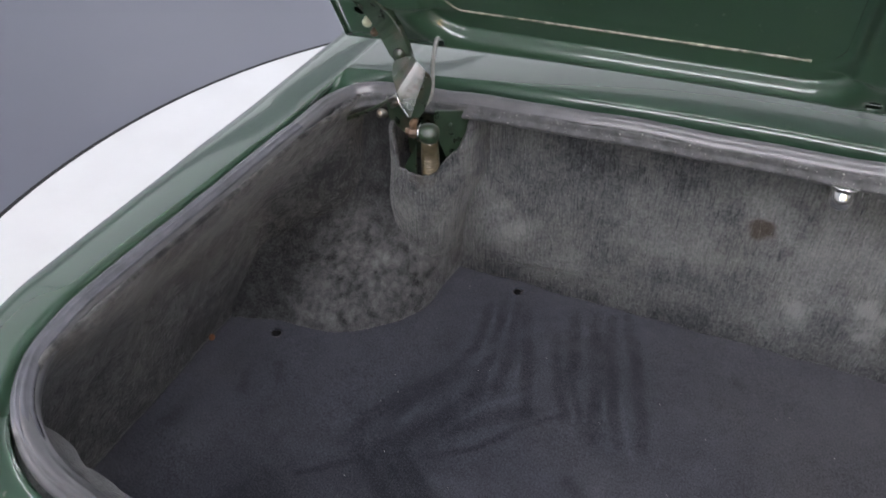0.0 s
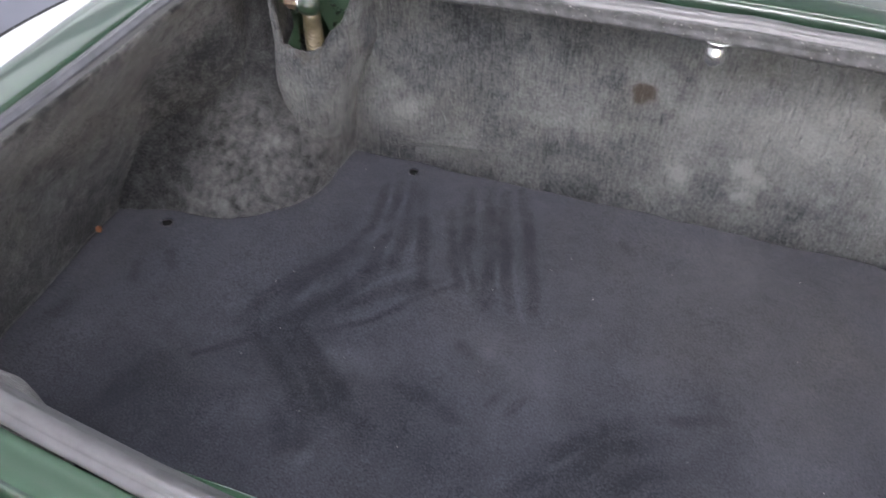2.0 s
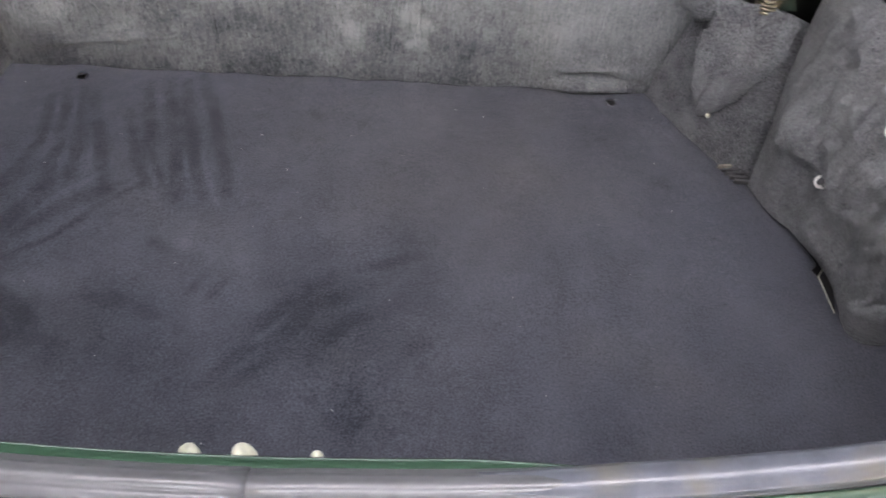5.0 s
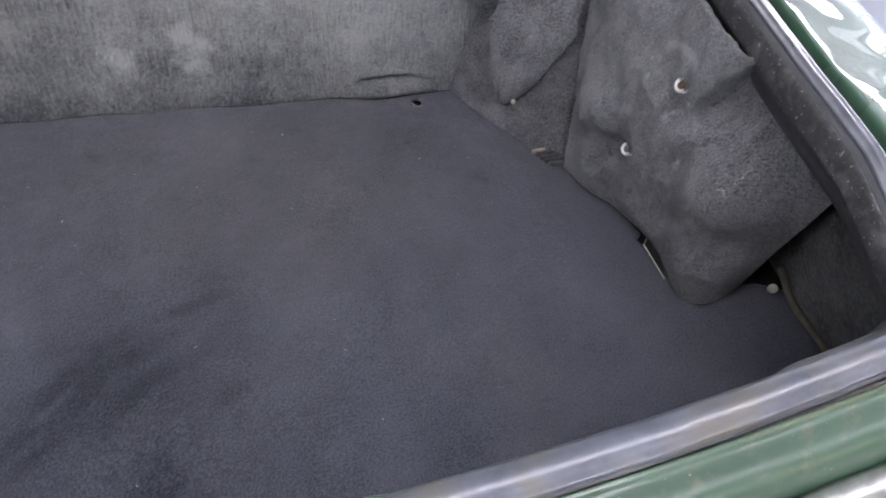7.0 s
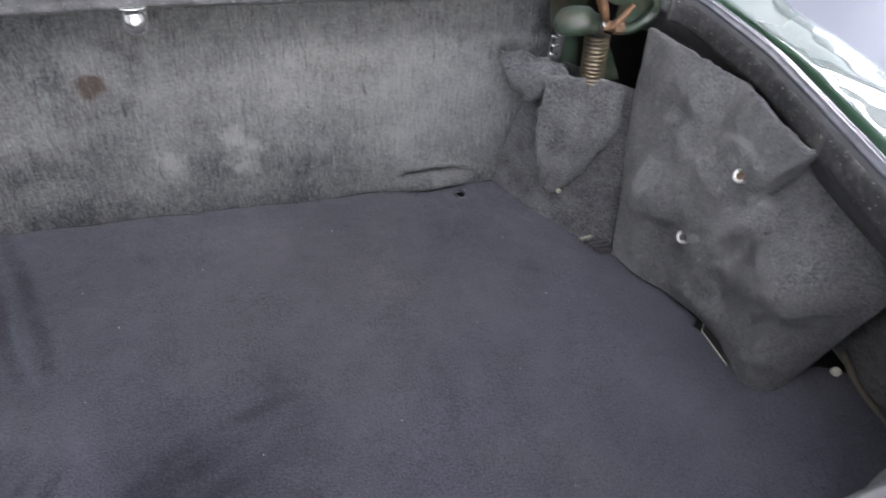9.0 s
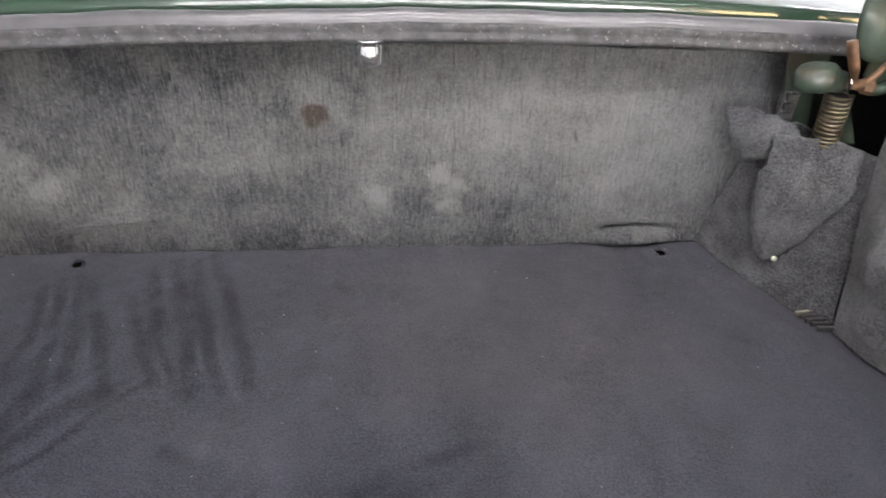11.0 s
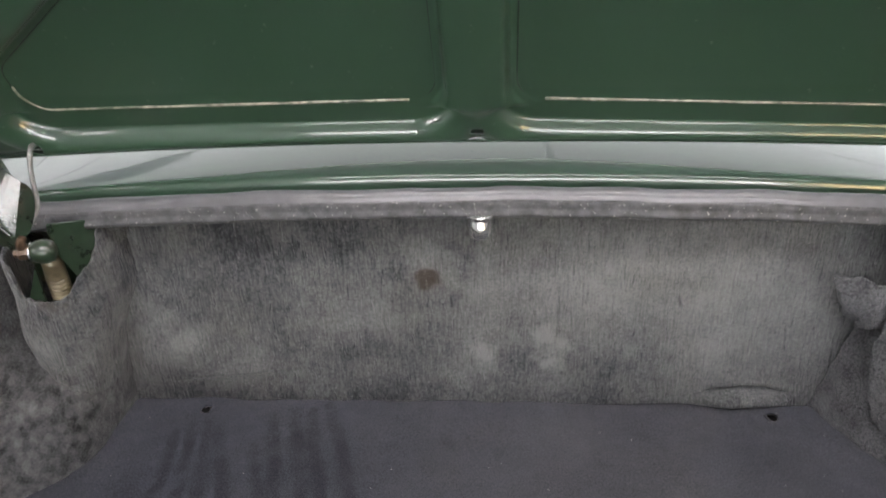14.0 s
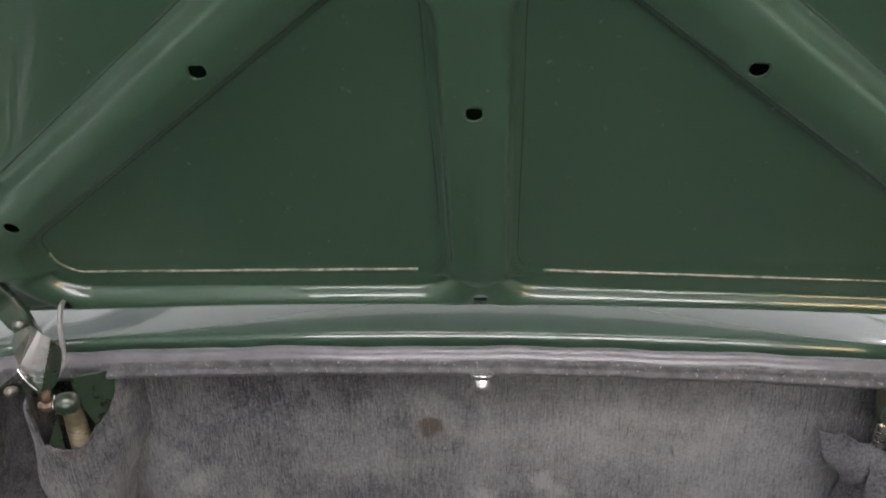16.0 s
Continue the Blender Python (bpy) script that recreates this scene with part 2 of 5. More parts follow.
def box(bm, lo, hi, bevel=0.0, m=None):
    r = bmesh.ops.create_cube(bm, size=1.0)
    lo, hi = Vector(lo), Vector(hi)
    for v in r["verts"]:
        v.co = Vector((lo[i] + (v.co[i] + 0.5) * (hi[i] - lo[i]) for i in range(3)))
    if bevel:
        es = list({e for v in r["verts"] for e in v.link_edges})
        out = bmesh.ops.bevel(bm, geom=es, offset=bevel, segments=2, profile=0.7, affect="EDGES")
        vs = list({v for f in out["faces"] for v in f.verts} | {v for v in r["verts"] if v.is_valid})
    else:
        vs = r["verts"]
    if m:
        bmesh.ops.transform(bm, matrix=m, verts=vs)
    return vs


def grid_faces(nu, nv, wrap=False):
    f = []
    for i in range(nu if wrap else nu - 1):
        a, b = i * nv, ((i + 1) % nu) * nv
        for j in range(nv - 1):
            f.append((a + j, b + j, b + j + 1, a + j + 1))
    return f


def tube(points, radius, sides=10, ends=True):
    """Verts and faces of a round rod through the points; radius may be one number per point."""
    pts = [Vector(p) for p in points]
    rad = radius if isinstance(radius, (list, tuple)) else [radius] * len(pts)
    verts, faces = [], []
    up = Vector((0.13, 0.21, 0.97)).normalized()
    for i, p in enumerate(pts):
        d = (pts[min(i + 1, len(pts) - 1)] - pts[max(i - 1, 0)]).normalized()
        a = (up - d * up.dot(d))
        a = a.normalized() if a.length > 1e-4 else d.orthogonal().normalized()
        up = a
        b = d.cross(a)
        for k in range(sides):
            w = 2 * math.pi * k / sides
            verts.append(p + (a * math.cos(w) + b * math.sin(w)) * rad[i])
    for i in range(len(pts) - 1):
        for k in range(sides):
            k2 = (k + 1) % sides
            faces.append((i * sides + k, i * sides + k2, (i + 1) * sides + k2, (i + 1) * sides + k))
    if ends:
        faces.append(tuple(range(sides))[::-1])
        faces.append(tuple((len(pts) - 1) * sides + k for k in range(sides)))
    return verts, faces


def lathe(profile, place, axis, sides=20):
    """Turned solid: profile of (radius, along) from one end to the other along the axis from place."""
    q = Vector((0, 0, 1)).rotation_difference(Vector(axis).normalized())
    verts, faces = [], []
    for r, h in profile:
        for k in range(sides):
            w = 2 * math.pi * k / sides
            verts.append(Vector(place) + q @ Vector((max(r, 1e-5) * math.cos(w), max(r, 1e-5) * math.sin(w), h)))
    for i in range(len(profile) - 1):
        for k in range(sides):
            k2 = (k + 1) % sides
            faces.append((i * sides + k, i * sides + k2, (i + 1) * sides + k2, (i + 1) * sides + k))
    faces.append(tuple(range(sides))[::-1])
    faces.append(tuple((len(profile) - 1) * sides + k for k in range(sides)))
    return verts, faces


def smooth_step(a, b, x):
    k = np.clip((np.asarray(x, float) - a) / (b - a), 0, 1)
    return k * k * (3 - 2 * k)


def fractal(p, scale, octaves=4):
    return noise.fractal(Vector(p) * scale, 1.0, 2.0, octaves)


def spline(points, n):
    """n points evenly spread along a smooth curve through the given ones."""
    p = [Vector(q) for q in points]
    p = [p[0] * 2 - p[1]] + p + [p[-1] * 2 - p[-2]]
    dense = []
    for i in range(1, len(p) - 2):
        for k in range(24):
            t = k / 24
            a, b, c, d = p[i - 1], p[i], p[i + 1], p[i + 2]
            dense.append(0.5 * (2 * b + (c - a) * t + (2 * a - 5 * b + 4 * c - d) * t * t + (3 * b - a - 3 * c + d) * t ** 3))
    dense.append(p[-2])
    length = [0.0]
    for a, b in zip(dense, dense[1:]):
        length.append(length[-1] + (b - a).length)
    out = []
    for k in range(n):
        s = length[-1] * k / (n - 1)
        i = min(max(1, int(np.searchsorted(length, s))), len(dense) - 1)
        w = (s - length[i - 1]) / max(1e-9, length[i] - length[i - 1])
        out.append(dense[i - 1].lerp(dense[i], w))
    return out


def coons(bottom, top, left, right, nu, nv, move=None):
    """A sheet between four edge curves; move(u, v, point) gives a shift."""
    B, T = spline(bottom, nu), spline(top, nu)
    L, R = spline(left, nv), spline(right, nv)
    verts = []
    for i in range(nu):
        u = i / (nu - 1)
        for j in range(nv):
            v = j / (nv - 1)
            p = B[i] * (1 - v) + T[i] * v + L[j] * (1 - u) + R[j] * u
            p = p - (B[0] * (1 - u) * (1 - v) + B[-1] * u * (1 - v) + T[0] * (1 - u) * v + T[-1] * u * v)
            if move:
                p = p + Vector(move(u, v, p))
            verts.append(p)
    return verts, grid_faces(nu, nv)


def set_attr(me, name, values):
    a = me.attributes.new(name, "FLOAT", "POINT")
    a.data.foreach_set("value", np.asarray(values, dtype=np.float32))


def thicken(ob, depth, offset=-1.0):
    m = ob.modifiers.new("thickness", "SOLIDIFY")
    m.thickness, m.offset = depth, offset
    return ob


def carpet_sheet(name, verts, faces, mat, parent, wear, depth=0.005, label="", stain=None):
    me = mesh_from(name, verts, faces, mat)
    set_attr(me, "wear", [wear(*v) for v in verts])
    if stain:
        set_attr(me, "stain", [stain(*v) for v in verts])
    return thicken(part(name, me, parent, label), depth)


def blobs(x, y, rows):
    """Sum of soft spots (x, y, radius, amount)."""
    s = 0.0
    for bx, by, r, a in rows:
        s += a * math.exp(-((x - bx) ** 2 + (y - by) ** 2) / (r * r))
    return s


# ---- room ----
ROOM = (-7.0, 7.5, -6.0, 8.0)
x0, x1, y0, y1 = ROOM
bm = bmesh.new()
box(bm, (x0 - 0.2, y0 - 0.2, GROUND - 0.2), (x1 + 0.2, y1 + 0.2, GROUND))
tagged(part("ground", bm_data("ground", bm, GROUND_PAINT), None), "blue-grey painted showroom floor with a soft sheen", "floor", kind="structure")
bm = bmesh.new()
box(bm, (x0 - 0.2, y0 - 0.2, CEILING), (x1 + 0.2, y1 + 0.2, CEILING + 0.2))
tagged(part("ceiling", bm_data("ceiling", bm, CEIL_WHITE), None), "plain off-white showroom ceiling", "ceiling", kind="structure")
def wall_with_opening(name, lo, hi, along, a0, a1, z0, z1):
    """A wall slab; with an opening from a0 to a1 along its length and from z0 to z1."""
    bm = bmesh.new()
    if a0 is None:
        box(bm, lo, hi)
    else:
        for sa, sb, za, zb in ((lo[along], a0, lo[2], hi[2]), (a1, hi[along], lo[2], hi[2]), (a0, a1, lo[2], z0), (a0, a1, z1, hi[2])):
            l, h = list(lo), list(hi)
            l[along], h[along], l[2], h[2] = sa, sb, za, zb
            box(bm, l, h)
    tagged(part(name, bm_data(name, bm, WALL_WHITE), None), "plain light grey showroom wall", "wall", kind="structure")


wall_with_opening("wall_west", (x0 - 0.2, y0, GROUND), (x0, y1, CEILING), 1, None, None, 0, 0)
wall_with_opening("wall_south", (x0 - 0.2, y0 - 0.2, GROUND), (x1 + 0.2, y0, CEILING), 0, -2.1, 3.1, 1.42, 2.34)
wall_with_opening("wall_north", (x0 - 0.2, y1, GROUND), (x1 + 0.2, y1 + 0.2, CEILING), 0, -4.5, 6.0, -0.1, 2.3)
wall_with_opening("wall_east", (x1, y0, GROUND), (x1 + 0.2, y1, CEILING), 1, 1.0, 6.8, -0.1, 2.3)

# turntable disc that the car stands on
DISC = (-0.30, 1.142, 1.69)
v, f = lathe([(0.01, 0), (DISC[2], 0), (DISC[2], 0.022), (DISC[2] - 0.006, 0.028), (0.01, 0.028)], (DISC[0], DISC[1], GROUND), (0, 0, 1), 160)
turntable = thing("turntable", "round white display turntable flush on the showroom floor", "turntable", at=(DISC[0], DISC[1], GROUND))
part("disc", mesh_from("disc", v, f, TURN_WHITE, False), turntable)
v, f = lathe([(DISC[2] + 0.001, 0), (DISC[2] + 0.014, 0), (DISC[2] + 0.012, 0.026), (DISC[2] + 0.001, 0.026)], (DISC[0], DISC[1], GROUND + 0.001), (0, 0, 1), 160)
part("rim", mesh_from("rim", v, f, SHELL, False), turntable, "thin dark edge ring")


def ceiling_light(x, y, length, glow):
    fit = thing("ceiling_light", "twin-tube fluorescent ceiling fitting, switched on", "light", "ceiling lights", at=(x, y, CEILING))
    bm = bmesh.new()
    box(bm, (x - length / 2, y - 0.24, CEILING - 0.05), (x + length / 2, y + 0.24, CEILING - 0.002), 0.01)
    part("housing", bm_data("housing", bm, HOUSING), fit)
    for dy in (-0.15, 0.15):
        v, f = tube([(x - length / 2 + 0.03, y + dy, CEILING - 0.10), (x + length / 2 - 0.03, y + dy, CEILING - 0.10)], 0.046, 12)
        part("tube", mesh_from("tube", v, f, glow), fit)
    return fit


for lx, ly, ll, glow in ((0.3, -0.45, 2.4, TUBE_COOL), (-3.4, -1.6, 2.4, TUBE_COOL),
                         (3.6, -0.4, 2.4, TUBE_COOL), (3.6, 3.0, 2.4, TUBE_COOL)):
    ceiling_light(lx, ly, ll, glow)


def reflection_panel(x, y, wide, deep, glow):
    fit = thing("reflection_panel", "added luminous panel under the ceiling for paint reflections, out of view", "light", "ceiling panels", at=(x, y, CEILING))
    bm = bmesh.new()
    box(bm, (x - wide / 2, y - deep / 2, CEILING - 0.05), (x + wide / 2, y + deep / 2, CEILING - 0.002), 0.008)
    part("housing", bm_data("housing", bm, HOUSING), fit)
    bm = bmesh.new()
    box(bm, (x - wide / 2 + 0.02, y - deep / 2 + 0.02, CEILING - 0.062), (x + wide / 2 - 0.02, y + deep / 2 - 0.02, CEILING - 0.051), 0.004)
    part("diffuser", bm_data("diffuser", bm, glow), fit)


# added glowing panels, out of view, that whiten the reflections in the paint
for px_, py_ in ((-5.55, 6.25), (-2.72, 6.25), (0.1, 6.25), (2.92, 6.25), (5.75, 6.25), (-1.05, 3.52), (1.75, 3.52), (-3.9, 2.55), (-3.9, 0.55)):
    reflection_panel(px_, py_, 2.80, 3.2 if py_ > 4 else (2.2 if px_ > -3 else 1.94), PANEL_GLOW if px_ > -3 or py_ > 4 else DIM_GLOW)


def shopfront(name, lo, hi, bays, along):
    """A glazed opening: bright overcast sky outside, mullions between the bays."""
    w = tagged(part(name, None, None), "tall shopfront window with slim grey mullions", "window", kind="structure")
    for k in range(bays + 1):
        a = lo[along] + (hi[along] - lo[along]) * k / bays
        bm = bmesh.new()
        l, h = list(lo), list(hi)
        l[along], h[along] = a - 0.035, a + 0.035
        box(bm, l, h, 0.004)
        part("mullion", bm_data("mullion", bm, HOUSING), w)
    for za, zb in ((lo[2], lo[2] + 0.06), (hi[2] - 0.06, hi[2])):
        bm = bmesh.new()
        l, h = list(lo), list(hi)
        l[2], h[2] = za, zb
        box(bm, l, h, 0.004)
        part("window_frame", bm_data("window_frame", bm, HOUSING), w)


WIN_Z = (-0.1, 2.3)
shopfront("window_1", (-4.5, y1 + 0.06, WIN_Z[0]), (6.0, y1 + 0.14, WIN_Z[1]), 7, 0)
shopfront("window_2", (x1 + 0.06, 1.0, WIN_Z[0]), (x1 + 0.14, 6.8, WIN_Z[1]), 4, 1)
# added high opening, never in view; its glow gives the lid bright reflections
shopfront("added_rear_window", (-2.1, y0 - 0.14, 1.42), (3.1, y0 - 0.06, 2.34), 1, 0)
bm = bmesh.new()
box(bm, (-3.0, y0 - 0.9, 1.0), (4.0, y0 - 0.85, CEILING + 0.6))
tagged(part("backdrop", bm_data("backdrop", bm, BRIGHT_GLOW), None), "added glowing panel behind the high rear window, out of view", "sky", kind="structure")
# added warm panel beside the high window, unseen, for warm reflections
warm_panel = thing("warm_panel", "added warm-white glowing panel on the wall, out of view", "light", at=(3.85, y0, 1.9))
bm = bmesh.new()
box(bm, (3.35, y0 + 0.002, 1.32), (4.85, y0 + 0.05, 2.36), 0.01)
part("housing", bm_data("housing", bm, HOUSING), warm_panel)
bm = bmesh.new()
box(bm, (3.38, y0 + 0.051, 1.35), (4.82, y0 + 0.075, 2.33), 0.008)
part("diffuser", bm_data("diffuser", bm, WARM_GLOW), warm_panel)
bm = bmesh.new()
box(bm, (x0, y1 + 0.9, GROUND), (x1 + 1.0, y1 + 0.95, CEILING + 0.6))
box(bm, (x1 + 0.9, y0 + 4, GROUND), (x1 + 0.95, y1 + 1.0, CEILING + 0.6))
tagged(part("backdrop", bm_data("backdrop", bm, SKY_GLOW), None), "pale overcast daylight outside the windows", "sky", kind="structure")

# ---- car body round the boot opening ----
car = thing("car", "dark green saloon car with its boot lid open, seen from behind", "car", at=(0, 0, GROUND + 0.028))

XL, XR, YR, YF = -0.660, 0.620, 0.0300, 0.692
CORNER_R, CORNER_RR, CORNER_F = 0.10, 0.050, 0.075


def lip_height(x, y):
    rear = 0.202 + 0.074 * min(1.0, abs(x) / 0.62) ** 2.2
    front = 0.316 - 0.06 * x * x
    side = 0.293 if x < 0 else 0.299
    up = side + (front - side) * float(smooth_step(0.45, 0.68, y))
    return rear + (up - rear) * float(smooth_step(0.05, 0.2, y))


def left_bow(y):
    return float(np.interp(y, [0.05, 0.14, 0.28, 0.42, 0.56, 0.66], [-0.012, -0.010, -0.006, 0.004, 0.010, 0.011]))


def opening_path():
    """Points round the boot opening, counter-clockwise from the rear left, with outward normals."""
    pts = []

    def arc(cx, cy, r, a0, a1, n):
        for k in range(n):
            a = radians(a0 + (a1 - a0) * k / n)
            pts.append((cx + r * math.cos(a), cy + r * math.sin(a), math.cos(a), math.sin(a)))

    def line(ax, ay, bx, by, nx, ny, n):
        for k in range(n):
            w = k / n
            pts.append((ax + (bx - ax) * w, ay + (by - ay) * w, nx, ny))
    line(XL + CORNER_R, YR, XR - CORNER_RR, YR, 0, -1, 70)
    arc(XR - CORNER_RR, YR + CORNER_RR, CORNER_RR, -90, 0, 18)
    line(XR, YR + CORNER_RR, XR, YF - CORNER_F, 1, 0, 36)
    arc(XR - CORNER_F, YF - CORNER_F, CORNER_F, 0, 90, 18)
    line(XR - CORNER_F, YF, XL + CORNER_F, YF, 0, 1, 70)
    arc(XL + CORNER_F, YF - CORNER_F, CORNER_F, 90, 180, 18)
    line(XL, YF - CORNER_F, XL, YR + CORNER_R, -1, 0, 36)
    arc(XL + CORNER_R, YR + CORNER_R, CORNER_R, 180, 270, 18)
    def bow(x, y, nx):
        if nx > 0:
            return np.interp(y, [0.10, 0.30, 0.48, 0.60, 0.68], [-0.010, 0.000, 0.016, 0.012, 0.0]) * nx * nx
        return left_bow(y) * nx * nx
    return [(x + float(bow(x, y, nx)), y + 0.090 * x * x * (1 - float(smooth_step(YR, 0.30, y))), lip_height(x, y), nx, ny) for x, y, nx, ny in pts]


LIP = opening_path()
SIDE_P = [(0.0140, -0.006), (0.0170, -0.016), (0.0250, -0.018), (0.0295, -0.013), (0.0318, -0.003), (0.0335, 0.0006), (0.0360, 0.0018), (0.0480, 0.0012), (0.085, -0.0006), (0.122, -0.0060), (0.150, -0.020), (0.166, -0.050), (0.170, -0.68)]
SIDE_L = [(0.0140, -0.006), (0.0165, -0.014), (0.0210, -0.016), (0.0245, -0.012), (0.0262, -0.003), (0.0275, 0.0006), (0.0300, 0.0018), (0.045, 0.0014), (0.070, 0.0), (0.088, -0.0030), (0.097, -0.009), (0.101, -0.022), (0.103, -0.68)]
FRONT_P = [(0.0140, -0.006), (0.018, -0.012), (0.026, -0.012), (0.0295, -0.004), (0.0315, 0.008), (0.0335, 0.0121), (0.0375, 0.0148), (0.057, 0.0202), (0.092, 0.0256), (0.145, 0.0308), (0.25, 0.0390), (0.45, 0.050), (0.70, 0.06)]
REAR_P = [(0.024, -0.003), (0.027, -0.007), (0.032, -0.0085), (0.040, -0.0085), (0.047, -0.0095), (0.052, -0.013), (0.055, -0.020), (0.056, -0.034), (0.060, -0.050), (0.066, -0.07), (0.072, -0.12), (0.076, -0.20), (0.070, -0.62)]


def body_strip(name, label, pick, mat=GREEN, side=SIDE_P, ahead=0, deck=False):
    """The stretch of bodywork outside the lip whose path points pass pick(index); a wing runs on ahead past the opening."""
    run = [i for i in range(len(LIP)) if pick(i)]
    brk = [k for k in range(1, len(run)) if run[k] != run[k - 1] + 1]
    if brk:
        run = run[brk[0]:] + run[:brk[0]]
    rows = [LIP[i] for i in run]
    if ahead:
        x, y, z, nx, ny = rows[0] if ahead < 0 else rows[-1]
        more = [(x - nx * 0.03 * d, y + d, z + 0.02 * d, nx, 0) for d in (0.03, 0.07, 0.12, 0.18, 0.3, 0.5, 0.7)]
        rows = more[::-1] + rows if ahead < 0 else rows + more
    verts = []
    for x, y, z, nx, ny in rows:
        ws, wf, wr = nx * nx, max(0, ny) ** 2, max(0, -ny) ** 2
        crown = 1.0 - 0.9 * min(1.0, (x / 0.56) ** 2) if wf > 0.5 else 0.1
        corner = deck and abs(nx) > 0.01
        for k in range(len(side)):
            o = ws * (side[k][0] + (0.6 * (left_bow(y) + 0.006) * min(1.0, k / 9) if nx < 0 and k > 6 else 0.0)) + wf * FRONT_P[k][0] + wr * REAR_P[k][0]
            hf = FRONT_P[k][1] * (1.0 if k < 3 else crown) + (0.012 * (1 - crown) if k >= 3 else 0)
            h = ws * (0.004 if corner and k >= 5 else side[k][1]) + wf * hf + wr * REAR_P[k][1]
            p = Vector((x + nx * o, y + ny * o, z + h))
            if corner and k >= 3:
                # outside the gutter the deck runs on square over the front corners
                t_ = math.atan2(abs(nx), ny) / (math.pi / 2)
                edge_x, sign = (XR, 1) if nx > 0 else (XL + left_bow(YF), -1)
                so, fo = min(0.022, side[k][0]), FRONT_P[k][0]
                if t_ < 0.5:
                    square = Vector((edge_x - sign * CORNER_F * (1 - 2 * t_) + sign * so * 2 * t_, YF + fo, z + h))
                else:
                    square = Vector((edge_x + sign * so, YF - CORNER_F * (2 * t_ - 1) + fo * (2 - 2 * t_), z + h))
                p = p.lerp(square, min(1.0, (k - 2) / 3))
            verts.append(tuple(p))
    ob = part(name, mesh_from(name, verts, grid_faces(len(rows), len(side)), mat), car, label)
    sub = ob.modifiers.new("round", "SUBSURF")
    sub.levels = sub.render_levels = 1
    thicken(ob, 0.002)
    ob.modifiers["thickness"].use_rim = False
    return ob


N = len(LIP)
REAR_END, R_SIDE, FRONT_A, FRONT_B = 79, 88, 133, 221
body_strip("rear_panel", "dark green painted rear sill", lambda i: i <= REAR_END or i >= N - 10, GREEN_REAR)
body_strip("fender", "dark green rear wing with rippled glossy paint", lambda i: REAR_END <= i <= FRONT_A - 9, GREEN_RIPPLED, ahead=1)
body_strip("deck_panel", "dark green deck panel ahead of the boot", lambda i: FRONT_A - 9 <= i <= FRONT_B + 9, deck=True)
body_strip("fender", "dark green painted rear wing", lambda i: FRONT_B + 9 <= i <= N - 10, side=SIDE_L, ahead=-1)


def sweep(profile, name, mat, parent, label, first=0, last=None, wobble=0.0, butt=0.0, narrow=0.0, side=None, taper=False, sink=False):
    """Sweep a closed profile along the lip, from path point first to last (past the end it wraps), or all round."""
    whole = last is None
    run = list(range(N)) if whole else [k % N for k in range(first, last + 1)]
    verts = []
    for step_, i in enumerate(run):
        x, y, z, nx, ny = LIP[i]
        w = butt * max(0.0, 1 - step_ / 2.5) + wobble * (0.3 + 0.7 * max(0.0, ny)) * fractal((x * 1.3, y * 1.3, 0.3), 9.0)
        snug = 1.0 if not narrow else 1.0 - narrow * (0.55 if nx > 0.5 else 0.45) * (float(smooth_step(0.05, 0.12, y)) if nx > 0 else max(float(smooth_step(0.030, 0.075, y)), float(smooth_step(-0.44, -0.54, x))))
        for (o, h), (so, sh) in zip(profile, side or profile):
            o, h = o + (so - o) * nx * nx, h + (sh - h) * nx * nx
            o = -0.0075 + (o + 0.0075) * snug
            if taper:
                ends = min(step_, len(run) - 1 - step_) / (0.5 * len(run))
                o = 0.004 + (o - 0.004) * (0.15 + 0.85 * float(smooth_step(0.0, 0.55, ends)))
            if sink:
                h -= 0.006 * (1 - float(smooth_step(0, 7, min(step_, len(run) - 1 - step_))))
            verts.append((x + nx * (o + w), y + ny * (o + w), z + h + w * 0.6))
    n = len(profile)
    faces = []
    for a in range(len(run) if whole else len(run) - 1):
        b = (a + 1) % len(run)
        for k in range(n):
            k2 = (k + 1) % n
            faces.append((a * n + k, b * n + k, b * n + k2, a * n + k2))
    if not whole:
        faces += [tuple(range(n))[::-1], tuple((len(run) - 1) * n + k for k in range(n))]
    return part(name, mesh_from(name, verts, faces, mat), parent, label)


# rubber weatherstrip: grip flange, ribbed top and soft bulb
STRIP = [(-0.0050, -0.006), (-0.0062, -0.002), (-0.0045, 0.0005), (-0.0020, 0.0015), (0.0005, 0.0048), (0.0040, 0.0084), (0.0085, 0.0099), (0.0118, 0.0094), (0.0140, 0.0078),
         (0.0152, 0.0052), (0.0168, 0.0058), (0.0200, 0.0050), (0.0232, 0.0025), (0.0246, -0.002), (0.0235, -0.006), (0.018, -0.007), (0.004, -0.008)]
SIDE_STRIP = [(-0.0050, -0.006), (-0.0062, -0.002), (-0.0050, 0.002), (-0.0030, 0.0050), (0.0000, 0.0078), (0.0020, 0.0062), (0.0045, 0.0096), (0.0085, 0.0104), (0.0105, 0.0080),
              (0.0130, 0.0100), (0.0165, 0.0088), (0.0180, 0.0060), (0.0205, 0.0062), (0.0246, -0.002), (0.0235, -0.006), (0.018, -0.007), (0.004, -0.008)]
JOINT = min(range(N), key=lambda i: abs(LIP[i][0] + 0.018) + LIP[i][1])
sweep(STRIP, "weatherstrip", RUBBER, car, "grey-black ribbed rubber weatherstrip", first=JOINT, last=JOINT + N, wobble=0.0022, butt=0.0016, narrow=0.40, side=SIDE_STRIP)
